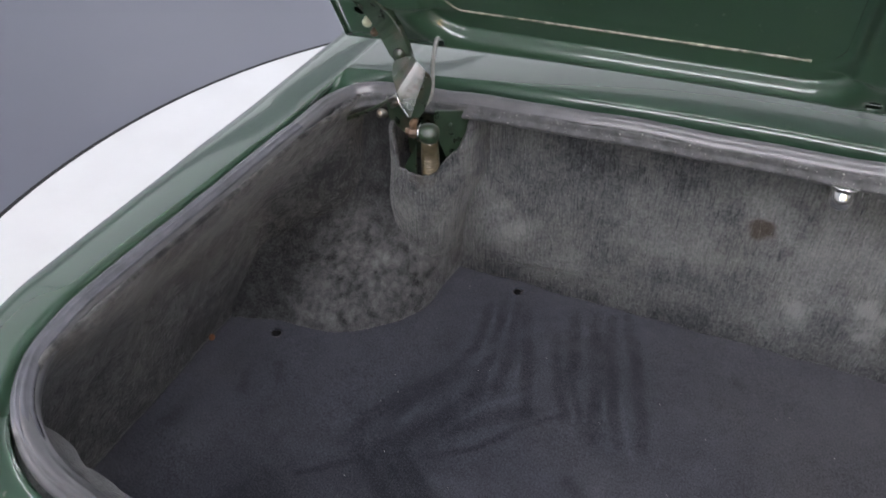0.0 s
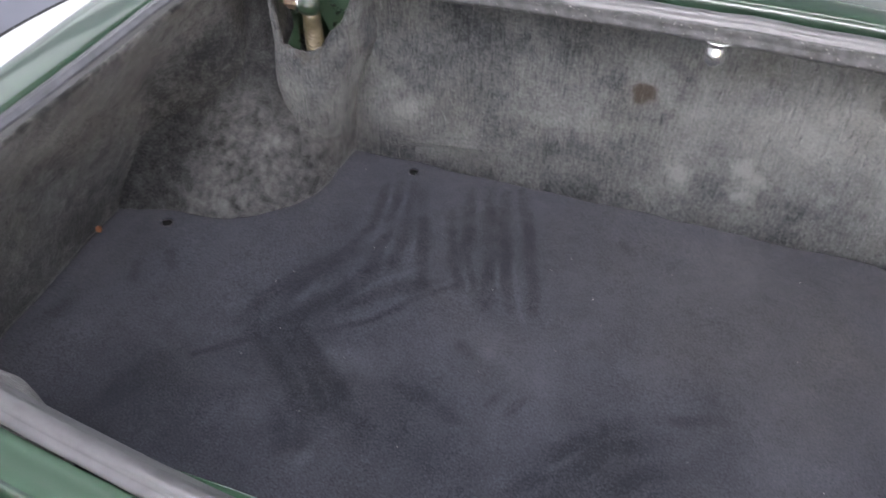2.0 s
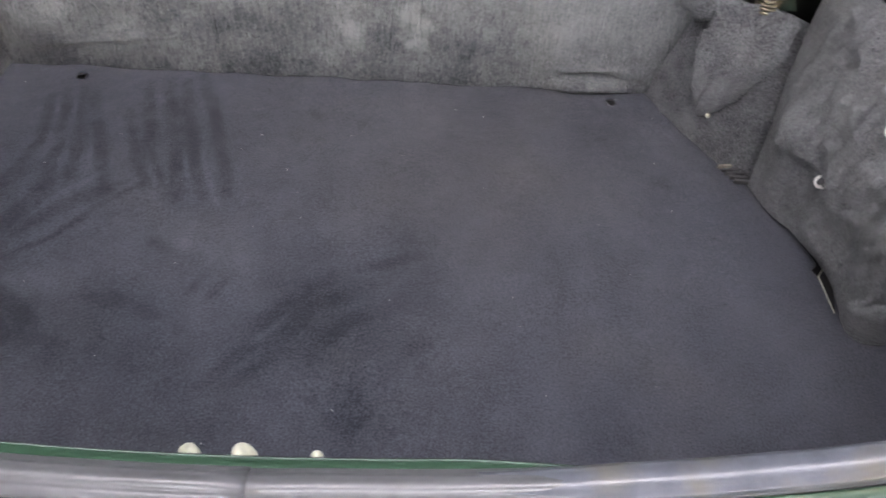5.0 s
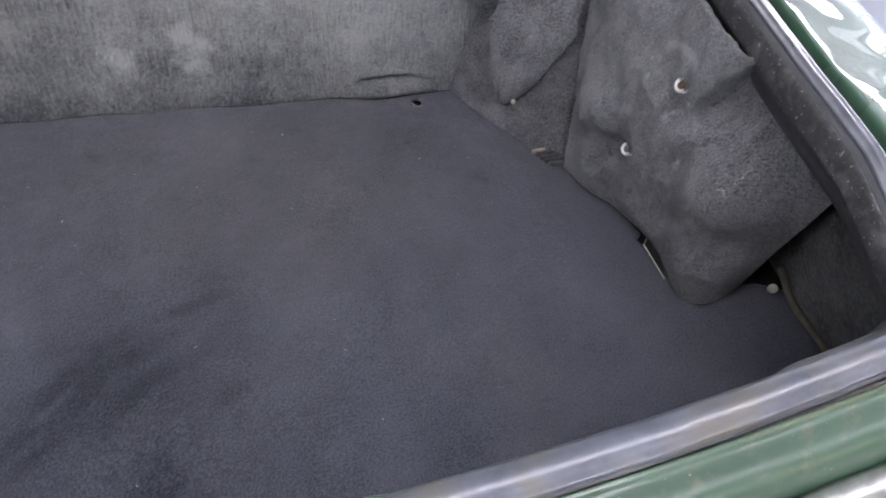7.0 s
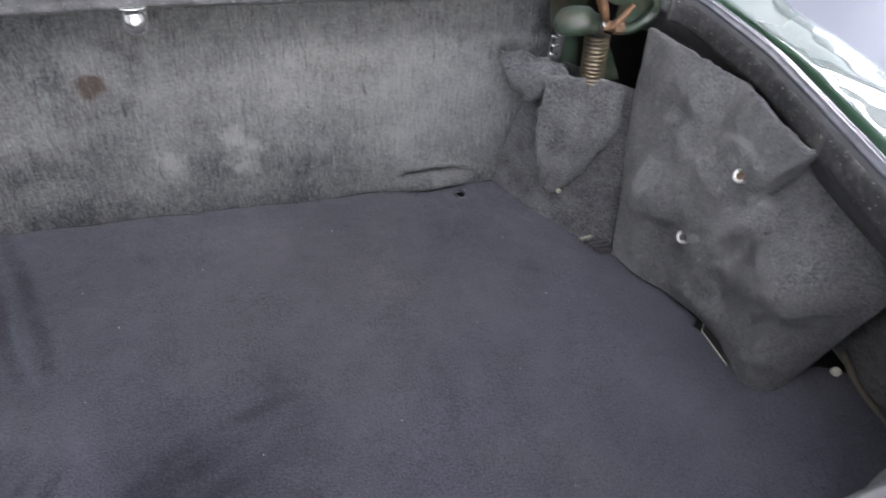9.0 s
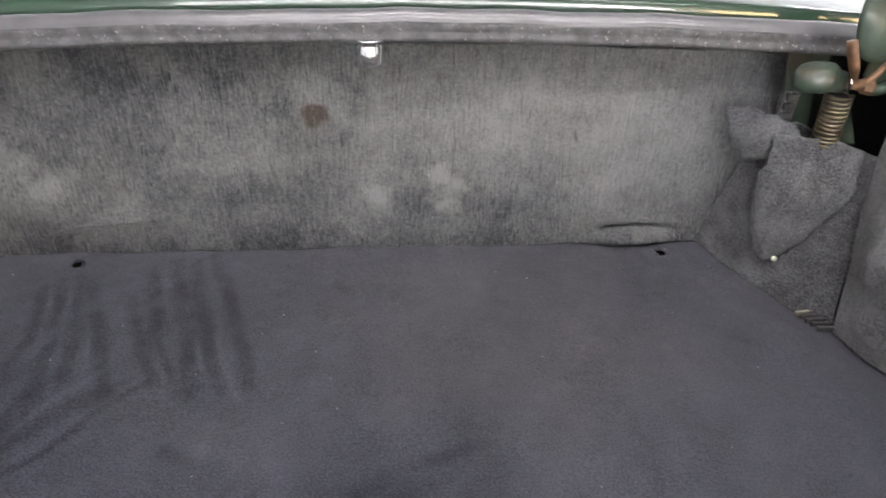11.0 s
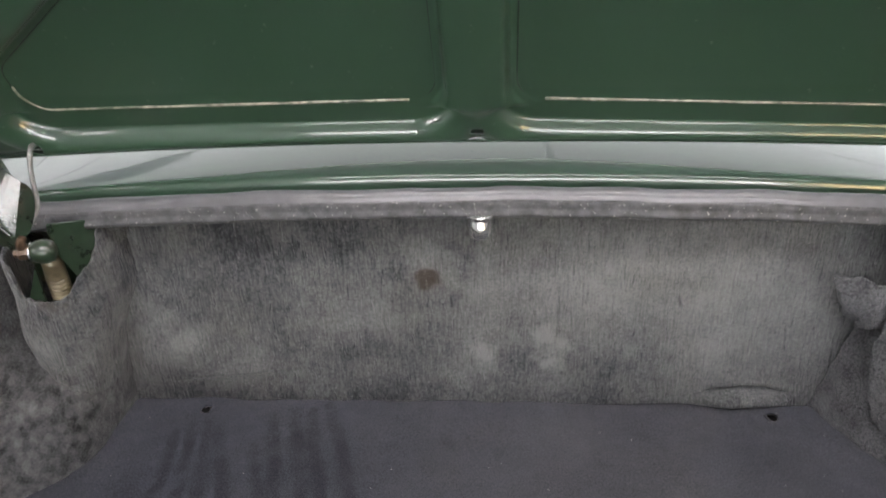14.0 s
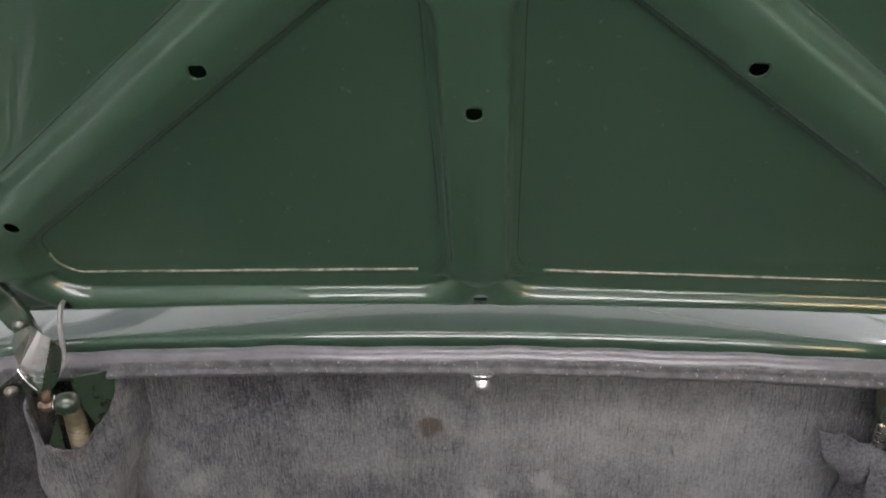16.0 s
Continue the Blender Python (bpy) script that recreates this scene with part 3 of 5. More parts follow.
sweep([(-0.0058, -0.0005), (-0.0080, -0.003), (-0.0076, -0.0085), (-0.0082, -0.0125), (-0.0104, -0.0148), (-0.0112, -0.0180), (-0.0098, -0.0212), (-0.0062, -0.0220), (-0.0040, -0.0205), (-0.0030, -0.006), (-0.0035, -0.001)], "strip_skirt", SKIRT, car, "matt speckled lower skirt of the weatherstrip", first=FRONT_A - 4, last=FRONT_B + 6, wobble=0.0008)
sweep([(-0.0050, 0.0010), (-0.0072, -0.0010), (-0.0086, -0.006), (-0.0098, -0.024), (-0.0080, -0.0300), (-0.0045, -0.0300), (-0.0030, -0.024), (-0.0032, -0.001)], "strip_skirt", WORN_SKIRT, car, "worn dusty lower skirt of the weatherstrip", first=REAR_END - 4, last=FRONT_A - 4, wobble=0.0008)
BULB_P = [(-0.0034, 0.0058), (-0.0002, 0.0090), (0.0020, 0.0075), (0.0045, 0.0109), (0.0085, 0.0117), (0.0105, 0.0093), (0.0130, 0.0113), (0.0167, 0.0101), (0.0182, 0.0073), (0.0207, 0.0075), (0.0240, 0.0030), (0.0180, 0.0035), (0.0040, 0.0035)]
sweep(BULB_P, "seal_bulb", BULB, car, "shiny ribbed grey rubber bulb", first=R_SIDE - 1, last=R_SIDE + 37, wobble=0.0022, narrow=0.40)
sweep(BULB_P, "seal_bulb", BULB, car, "shiny ribbed grey rubber bulb", first=FRONT_B + 8, last=N - 3, wobble=0.0022, narrow=0.40, sink=True)
ROLL_P = [(-0.0052, 0.0010), (-0.0046, 0.0052), (-0.0026, 0.0086), (0.0006, 0.0110), (0.0046, 0.0122), (0.0090, 0.0124), (0.0132, 0.0112), (0.0166, 0.0092), (0.0186, 0.0070), (0.0212, 0.0066), (0.0240, 0.0030), (0.0180, 0.0010), (0.0040, 0.0010)]
sweep(ROLL_P, "seal_roll", ROLLED, car, "smooth bluish-grey rolled rubber seal", first=44, last=R_SIDE + 2, wobble=0.0060, narrow=0.40, sink=True)
# dull bright trim below the rear sill
sweep([(0.060, -0.044), (0.064, -0.038), (0.080, -0.042), (0.086, -0.050), (0.085, -0.060), (0.064, -0.060)], "trim_strip", TRIM, car, "dull bright-metal trim strip with dirt", first=N - 14, last=N + REAR_END + 4)

# pressed flange below the strip
sweep([(0.000, -0.004), (0.000, -0.02), (0.006, -0.05), (0.012, -0.062), (0.030, -0.066), (0.032, -0.062), (0.014, -0.058), (0.008, -0.045), (0.0025, -0.018), (0.0025, -0.004)],
      "lip_flange", FLANGE, car, "rough black inner flange", first=REAR_END, last=FRONT_A + 3)
sweep([(0.004, -0.004), (0.006, -0.012), (0.018, -0.03), (0.034, -0.062), (0.050, -0.066), (0.052, -0.062), (0.036, -0.058), (0.021, -0.030), (0.0085, -0.012), (0.0065, -0.004)],
      "lip_flange", FLANGE, car, "rough black inner flange", first=FRONT_B - 3, last=N - 8)
sweep([(0.000, -0.004), (0.000, -0.012), (0.004, -0.020), (0.030, -0.030), (0.031, -0.026), (0.006, -0.016), (0.0025, -0.010), (0.0025, -0.004)],
      "lip_flange", FLANGE, car, "rough black inner flange", first=FRONT_A + 3, last=FRONT_B - 3)
sweep([(0.004, -0.006), (-0.004, -0.0035), (-0.0145, -0.0045), (-0.0170, -0.008), (-0.015, -0.05), (-0.006, -0.10), (-0.003, -0.10), (-0.009, -0.05), (-0.0105, -0.010), (0.004, -0.012)],
      "rear_lip", GREEN, car, "green painted inner edge of the rear sill", first=N + 6, last=N + 56, taper=True)

# closed black shell behind the trim, added to stop light leaking in
for lo, hi in (((-0.80, 0.0, -0.06), (0.78, 0.76, -0.012)), ((-0.77, 0.008, -0.010), (-0.762, 0.726, 0.225)), ((0.750, 0.008, -0.010), (0.758, 0.726, 0.225)),
               ((-0.76, 0.742, -0.010), (0.748, 0.756, 0.262)), ((-0.80, -0.006, -0.010), (0.78, 0.006, 0.16))):
    bm = bmesh.new()
    box(bm, lo, hi)
    part("shell_panel", bm_data("shell_panel", bm, SHELL), car, "added dark inner panel that keeps light out")

# chrome bumper below the rear panel
v, f = tube([(-0.78, 0.10, 0.04), (-0.70, -0.06, 0.04), (-0.5, -0.095, 0.04), (0.0, -0.11, 0.04), (0.5, -0.095, 0.04), (0.68, -0.06, 0.04), (0.76, 0.10, 0.04)], 0.035, 16)
part("bumper", mesh_from("bumper", v, f, CHROME), car, "chrome rear bumper")

# crumbs of dirt caught between the rear seal and the paint
random.seed(21)
crumb_v, crumb_f = [], []
for k in range(170):
    i = random.randrange(34, 84) if k % 3 else random.randrange(4, 84)
    x, y, z, nx, ny = LIP[i]
    o = 0.0275 + abs(random.gauss(0, 0.0035))
    r = random.uniform(0.0004, 0.0013)
    c = Vector((x + nx * o + random.uniform(-0.005, 0.005), y + ny * o, z - 0.0072))
    ring_ = [c + Vector((r * random.uniform(0.6, 1.4) * math.cos(a), r * random.uniform(0.6, 1.4) * math.sin(a), 0)) for a in (0, 1.3, 2.5, 3.8, 5.1)] + [c + Vector((0, 0, r * 0.9))]
    b_ = len(crumb_v)
    crumb_v += ring_
    crumb_f += [(b_ + m_, b_ + (m_ + 1) % 5, b_ + 5) for m_ in range(5)]
tagged(part("dirt_crumbs", mesh_from("dirt_crumbs", crumb_v, crumb_f, rough_material("dry_dirt", (0.26, 0.21, 0.12), 0.9, 0.0, 0.5, 300, 0.2), False), None), "dry tan dirt crumbs along the rear seal", "dirt", kind="stuff")

# ---- boot lid ----
LID_M = Matrix(((1, 0, 0, 0), (0, -0.4492, -0.8934, 0.690), (0, 0.8934, -0.4492, 0.394), (0, 0, 0, 1)))
LID_L, LID_R, LID_TOP = -0.668, 0.656, 0.67


def lid_point(u, v, n=0.0):
    return LID_M @ Vector((u, v, n))


def lid_bottom(u):
    return -0.028 - 0.068 * u * u


def round_polygon_distance(px, py, poly, r):
    """Signed distance (outside positive) to a convex polygon with corners rounded by r."""
    n = len(poly)
    inside = np.full(px.shape, -1e9)
    near = np.full(px.shape, 1e9)
    cx, cy = sum(p[0] for p in poly) / n, sum(p[1] for p in poly) / n
    small = []
    for (ax, ay), (bx, by) in zip(poly, poly[1:] + poly[:1]):
        dx, dy = bx - ax, by - ay
        l = math.hypot(dx, dy)
        nx, ny = dy / l, -dx / l
        if (cx - ax) * nx + (cy - ay) * ny > 0:
            nx, ny = -nx, -ny
        small.append((nx, ny, nx * ax + ny * ay - r))
    corners = []
    for (n1x, n1y, c1), (n2x, n2y, c2) in zip(small, small[1:] + small[:1]):
        det = n1x * n2y - n2x * n1y
        corners.append(((c1 * n2y - c2 * n1y) / det, (n1x * c2 - n2x * c1) / det))
    corners = corners[-1:] + corners[:-1]
    for (nx, ny, c), (ax, ay), (bx, by) in zip(small, corners, corners[1:] + corners[:1]):
        inside = np.maximum(inside, nx * px + ny * py - c)
        dx, dy = bx - ax, by - ay
        w = np.clip(((px - ax) * dx + (py - ay) * dy) / (dx * dx + dy * dy), 0, 1)
        near = np.minimum(near, np.hypot(px - ax - w * dx, py - ay - w * dy))
    return np.where(inside > 0, near, inside) - r


RECESSES = [[(-0.502, 0.024), (-0.044, 0.033), (-0.049, 0.447), (-0.502, 0.088)],
            [(0.040, 0.033), (0.500, 0.012), (0.500, 0.082), (0.036, 0.452)],
            [(-0.610, 0.101), (-0.064, 0.531), (-0.064, 0.631), (-0.610, 0.631)],
            [(0.596, 0.110), (0.596, 0.631), (0.064, 0.631), (0.063, 0.526)]]
nu, nv = 520, 300
U = np.linspace(LID_L, LID_R, nu)[:, None] * np.ones((1, nv))
W = np.linspace(0, 1, nv)[None, :] * np.ones((nu, 1))
low = lid_bottom(U)
Vv = low + (LID_TOP - low) * W
D = np.full(U.shape, 1e9)
for poly in RECESSES:
    D = np.minimum(D, round_polygon_distance(U, Vv, poly, 0.032))
# the pressed frame laps the panel with a small step, then swells to its ribs
low_rib = 1 - smooth_step(0.022, 0.050, Vv)
t_ = np.clip((D - 0.0060) / 0.0095, 0, 1)
step = smooth_step(0.0, 0.0025, D) * 0.0022
high = step + t_ ** 3 * (t_ * (6 * t_ - 15) + 10) * 0.0232
# along the hinge edge the frame is a shelf and then a round nose of 28 mm radius
NOSE = 0.028
arc = np.sqrt(np.maximum(1e-9, NOSE ** 2 - np.clip(D - 0.0546, -0.0265, 0.020) ** 2)) - NOSE
nose = np.maximum(step, 0.0215 + arc * smooth_step(0.0240, 0.0290, D) - 0.0193 * (1 - smooth_step(0.0240, 0.0290, D)))
rise = high * (1 - low_rib) + nose * low_rib
edge = np.minimum(np.minimum(U - LID_L, LID_R - U), np.minimum(Vv - low, LID_TOP - Vv))
roll_off = smooth_step(0.0, 0.020, edge)
lipped = smooth_step(-0.006, 0.010, Vv - low)
rise = rise + 0.0050 * (1 - low_rib) * (1 - (1 - np.clip((D - 0.012) / 0.034, 0, 1)) ** 2)
height = rise * (0.25 + 0.75 * np.minimum(roll_off, lipped)) - 0.0215
height += np.array([0.0006 * fractal((a, b, 3), 7.0, 2) for a, b in zip(U.ravel(), Vv.ravel())]).reshape(U.shape) * (D < 0.001)
HOLES = [(-0.233, 0.344), (-0.006, 0.296), (0.221, 0.340), (-0.002, 0.002), (-0.495, 0.141), (0.490, 0.137), (-0.623, 0.008), (-0.511, -0.019), (0.0, 0.479)]
drop = set()
for hu, hv in HOLES:
    i = int(round((hu - LID_L) / (LID_R - LID_L) * (nu - 1)))
    j = int(np.argmin(np.abs(Vv[i] - hv)))
    base = height[i, j]
    for di in range(-2, 3):
        for dj in range(-2, 3):
            if max(abs(di), abs(dj)) < 2:
                drop.add((i + di) * nv + j + dj)
    for di, dj in [(p, q) for p in range(-2, 3) for q in range(-2, 3) if max(abs(p), abs(q)) == 2]:
        a = math.atan2(dj, di)
        U[i + di, j + dj], Vv[i + di, j + dj] = hu + 0.0076 * math.cos(a), hv + 0.0076 * math.sin(a)
        height[i + di, j + dj] -= 0.0010
boot_lid = part("boot_lid", None, car, "open boot lid, green pressed inner frame with diagonal ribs")
verts = [lid_point(a, b, c) for a, b, c in zip(U.ravel(), Vv.ravel(), height.ravel())]
faces = [q for q in grid_faces(nu, nv) if not drop.intersection(q)]
used = sorted({k for q in faces for k in q})
index = {k: n for n, k in enumerate(used)}
thicken(part("inner_frame", mesh_from("inner_frame", [verts[k] for k in used], [tuple(index[k] for k in q) for q in faces], GREEN_INNER), boot_lid), 0.0012)
nu2, nv2 = 60, 30
verts = []
for i in range(nu2):
    u = LID_L + (LID_R - LID_L) * i / (nu2 - 1)
    for j in range(nv2):
        w = j / (nv2 - 1)
        b = lid_bottom(u)
        verts.append(lid_point(u, b + (LID_TOP - b) * w, -0.026 - 0.03 * math.sin(math.pi * w) * math.sin(math.pi * i / (nu2 - 1)) ** 0.5))
thicken(part("outer_skin", mesh_from("outer_skin", verts, grid_faces(nu2, nv2), GREEN), boot_lid), 0.0012, 0)
# folded hem round the lid
hem = [(LID_L + (LID_R - LID_L) * k / 80, lid_bottom(LID_L + (LID_R - LID_L) * k / 80)) for k in range(81)]
hem += [(LID_R, lid_bottom(LID_R) + (LID_TOP - lid_bottom(LID_R)) * k / 30) for k in range(1, 31)]
hem += [(LID_R - (LID_R - LID_L) * k / 40, LID_TOP) for k in range(1, 41)]
hem += [(LID_L, LID_TOP - (LID_TOP - lid_bottom(LID_L)) * k / 30) for k in range(1, 31)]
v, f = tube([lid_point(a, b, -0.019) for a, b in hem], 0.0045, 8)
part("hem", mesh_from("hem", v, f, GREEN), boot_lid)
SEAM = rough_material("dark_seam", (0.016, 0.024, 0.016), 0.6)


def rounded_path(poly, r, steps=7):
    """Outline of a polygon with its corners rounded by r."""
    out = []
    for k in range(len(poly)):
        a, b, c = (Vector(poly[(k + d) % len(poly)]) for d in (-1, 0, 1))
        p, q = (a - b).normalized(), (c - b).normalized()
        half = p.angle(q) / 2
        cut_ = r / math.tan(half)
        centre = b + (p + q).normalized() * (r / math.sin(half))
        s0, s1 = b + p * cut_ - centre, b + q * cut_ - centre
        for w in range(steps):
            d = s0.lerp(s1, w / (steps - 1))
            out.append(centre + d.normalized() * r)
    return out


for poly in RECESSES:
    ring = rounded_path(poly, 0.032)
    ring = [a.lerp(b, w / 8) for a, b in zip(ring, ring[1:] + ring[:1]) for w in range(8)]
    v, f = tube([lid_point(p.x, p.y, -0.0216) for p in ring + ring[:1]], 0.00085, 5, False)
    part("seam", mesh_from("seam", v, f, SEAM), boot_lid, "dark seam where the frame laps the panel")
# bead of sealant along the panel edges
for poly, stretch_ in ((RECESSES[0], (0, 1)), (RECESSES[1], (0, 1))):
    (ax, ay), (bx, by) = poly[0], poly[1]
    bead = [(ax + 0.030 + (bx - ax - 0.06) * k / 30, ay + (by - ay) * (0.06 + 0.88 * k / 30) + 0.001) for k in range(31)]
    if ax < 0:
        bead = [(ax + 0.002 + 0.030 * (1 - math.cos(radians(a))) , ay + 0.032 - 0.031 * math.sin(radians(a))) for a in range(-10, 80, 8)] + bead
    v, f = tube([lid_point(a, b + 0.002, -0.0196 + 0.0004 * fractal((a, b, 0), 60)) for a, b in bead], [0.0014 + 0.0006 * abs(fractal((a, b, 2), 45)) for a, b in bead], 6)
    part("sealant_bead", mesh_from("sealant_bead", v, f, SEALANT), boot_lid, "tan sealant bead along the panel edge")

# cream screw caps beside the hinge
for a, b in ((-0.609, 0.000), (-0.604, -0.019)):
    n_ = LID_M.to_3x3() @ Vector((0, 0, 1))
    k_ = 1.0 if b > -0.01 else 0.85
    v, f = lathe([(0.001, -0.006), (0.0064 * k_, -0.006), (0.0068 * k_, 0.001), (0.0052 * k_, 0.0036), (0.0022, 0.0044), (0.0005, 0.0046)], lid_point(a, b, 0.002), n_, 14)
    part("screw_cap", mesh_from("screw_cap", v, f, WHITE_PLASTIC if b > -0.01 else COPPER), boot_lid, "cream plastic screw cap" if b > -0.01 else "rust-stained screw cap")

# ---- hinges ----


def rounded(ob, fold=0.0):
    """Round the outline of a thin sheet; fold keeps its inner creases crisp."""
    me = ob.data
    keys = [k for p in me.polygons for k in p.edge_keys]
    layer = me.attributes.new("crease_edge", "FLOAT", "EDGE")
    layer.data.foreach_set("value", [fold if keys.count(e.key) > 1 else 0.0 for e in me.edges])
    sub = ob.modifiers.new("round", "SUBSURF")
    sub.levels = sub.render_levels = 2


def lower_half_left(h, P, sx):
    """Brackets, spring, bolts and rods of the hinge beside the wheel arch."""
    # pressed box bracket: an angled cheek, a back plate and a lower gusset
    bm = bmesh.new()

    def plate(pts, thick):
        vs = [bm.verts.new(P(*q)) for q in pts]
        face = bm.faces.new(vs)
        out = bmesh.ops.extrude_face_region(bm, geom=[face])
        bmesh.ops.translate(bm, vec=(0, thick, 0), verts=[q for q in out["geom"] if isinstance(q, bmesh.types.BMVert)])

    plate([(0.499, 0.648, 0.274), (0.496, 0.649, 0.306), (0.466, 0.690, 0.290), (0.465, 0.687, 0.251), (0.485, 0.657, 0.231), (0.490, 0.652, 0.254)], 0.003)
    plate([(0.466, 0.702, 0.290), (0.466, 0.702, 0.200), (0.590, 0.702, 0.180), (0.590, 0.702, 0.290)], 0.003)
    plate([(0.523, 0.642, 0.252), (0.524, 0.640, 0.196), (0.550, 0.644, 0.196)], 0.003)
    plate([(0.536, 0.662, 0.290), (0.540, 0.668, 0.240), (0.580, 0.676, 0.262), (0.584, 0.676, 0.292)], 0.003)
    part("bracket", bm_data("bracket", bm, GREEN_METAL), h, "dark green pressed steel bracket")
    # greasy coil spring, tight coils under a smooth collar
    rings = []
    for k in range(13):
        z_ = 0.0052 * k
        rings += [(0.0112 + 0.0008 * (k < 8), z_), (0.0128, z_ + 0.0018), (0.0128, z_ + 0.0034), (0.0114, z_ + 0.0050)]
    rings += [(0.0122, 0.070), (0.0118, 0.084), (0.0085, 0.092), (0.0010, 0.094)]
    v, f = lathe(rings, P(0.5085, 0.654, 0.170), (-sx * 0.02, -0.02, 1), 20)
    part("spring", mesh_from("spring", v, f, GREASE), h, "greasy brown coil spring")
    # knuckle and pivot bolts
    v, f = lathe([(0.001, -0.015), (0.007, -0.0145), (0.0115, -0.012), (0.0138, -0.006), (0.0140, 0.001), (0.0125, 0.007), (0.0100, 0.0105), (0.0085, 0.0115), (0.0085, 0.014), (0.002, 0.0145)], P(0.499, 0.632, 0.281), (sx, -0.25, 0.05), 18)
    part("pivot", mesh_from("pivot", v, f, GREEN_METAL), h)
    v, f = lathe([(0.010, 0.0), (0.0122, 0.0008), (0.0118, 0.0024), (0.0095, 0.003)], P(0.5085, 0.629, 0.2815), (sx, -0.25, 0.05), 18)
    part("washer", mesh_from("washer", v, f, CHROME), h)
    v, f = lathe([(0.001, -0.003), (0.0078, -0.003), (0.0085, 0.0), (0.0080, 0.007), (0.0055, 0.009), (0.0045, 0.013), (0.001, 0.0135)], P(0.515, 0.627, 0.283), (sx, -0.35, 0.05), 6)
    part("bolt", mesh_from("bolt", v, f, COPPER, False), h, "coppery pivot nut")
    v, f = tube(spline([P(0.512, 0.626, 0.304), P(0.516, 0.624, 0.296), P(0.517, 0.628, 0.286)], 8), [0.0040, 0.0045, 0.0050, 0.0055, 0.0055, 0.0055, 0.0050, 0.0040], 8)
    part("link", mesh_from("link", v, f, RUSTY), h, "rusty link under the arm")
    # folded cheek of the arm: a bright facet and a shaded one
    bm = bmesh.new()
    ring = [P(0.524 + (q[0] - 0.524) * 1.14, q[1], 0.338 + (q[2] - 0.338) * 1.10) for q in ((0.517, 0.647, 0.3705), (0.508, 0.647, 0.361), (0.504, 0.660, 0.344), (0.514, 0.640, 0.299), (0.520, 0.6225, 0.309), (0.536, 0.627, 0.3365), (0.543, 0.635, 0.349), (0.553, 0.655, 0.363), (0.526, 0.656, 0.371))]
    vs = [bm.verts.new(q) for q in ring]
    bm.faces.new([vs[k] for k in (0, 1, 4, 5)])
    bm.faces.new([vs[k] for k in (1, 2, 3, 4)])
    bm.faces.new([vs[k] for k in (0, 5, 6, 7, 8)])
    bmesh.ops.triangulate(bm, faces=[q for q in bm.faces if len(q.verts) > 4])
    cheek = part("cheek", bm_data("cheek", bm, GREEN_METAL), h, "glossy folded cheek of the hinge arm")
    rounded(cheek, 1.0)
    thicken(cheek, 0.003)
    v, f = tube(spline([P(0.534, 0.617, 0.341), P(0.527, 0.614, 0.326), P(0.518, 0.617, 0.309)], 10), 0.0014, 6)
    part("clip", mesh_from("clip", v, f, CHROME), h, "thin bright wire clip")
    # stay rod curling outboard
    v, f = tube(spline([P(0.540, 0.637, 0.327), P(0.549, 0.640, 0.321), P(0.588, 0.648, 0.291), P(0.626, 0.655, 0.266), P(0.652, 0.660, 0.252), P(0.661, 0.664, 0.252), P(0.652, 0.667, 0.266), P(0.630, 0.668, 0.276)], 40), [0.0026] * 20 + [0.0034] * 20, 8)
    part("rod", mesh_from("rod", v, f, GREEN_METAL), h, "green rod looped outboard")
    v, f = lathe([(0.001, -0.002), (0.005, -0.002), (0.0065, 0.002), (0.0065, 0.009), (0.004, 0.012), (0.001, 0.0125)], P(0.572, 0.650, 0.285), (sx * 0.3, -0.7, 0.4), 10)
    part("bolt", mesh_from("bolt", v, f, STEEL), h, "cream-coloured bush")
    for a, b in (((0.558, 0.642, 0.313), (0.541, 0.637, 0.326)), ((0.555, 0.642, 0.305), (0.540, 0.637, 0.317))):
        v, f = tube([P(*a), P(*b)], 0.0035, 6)
        part("pin", mesh_from("pin", v, f, STEEL), h)


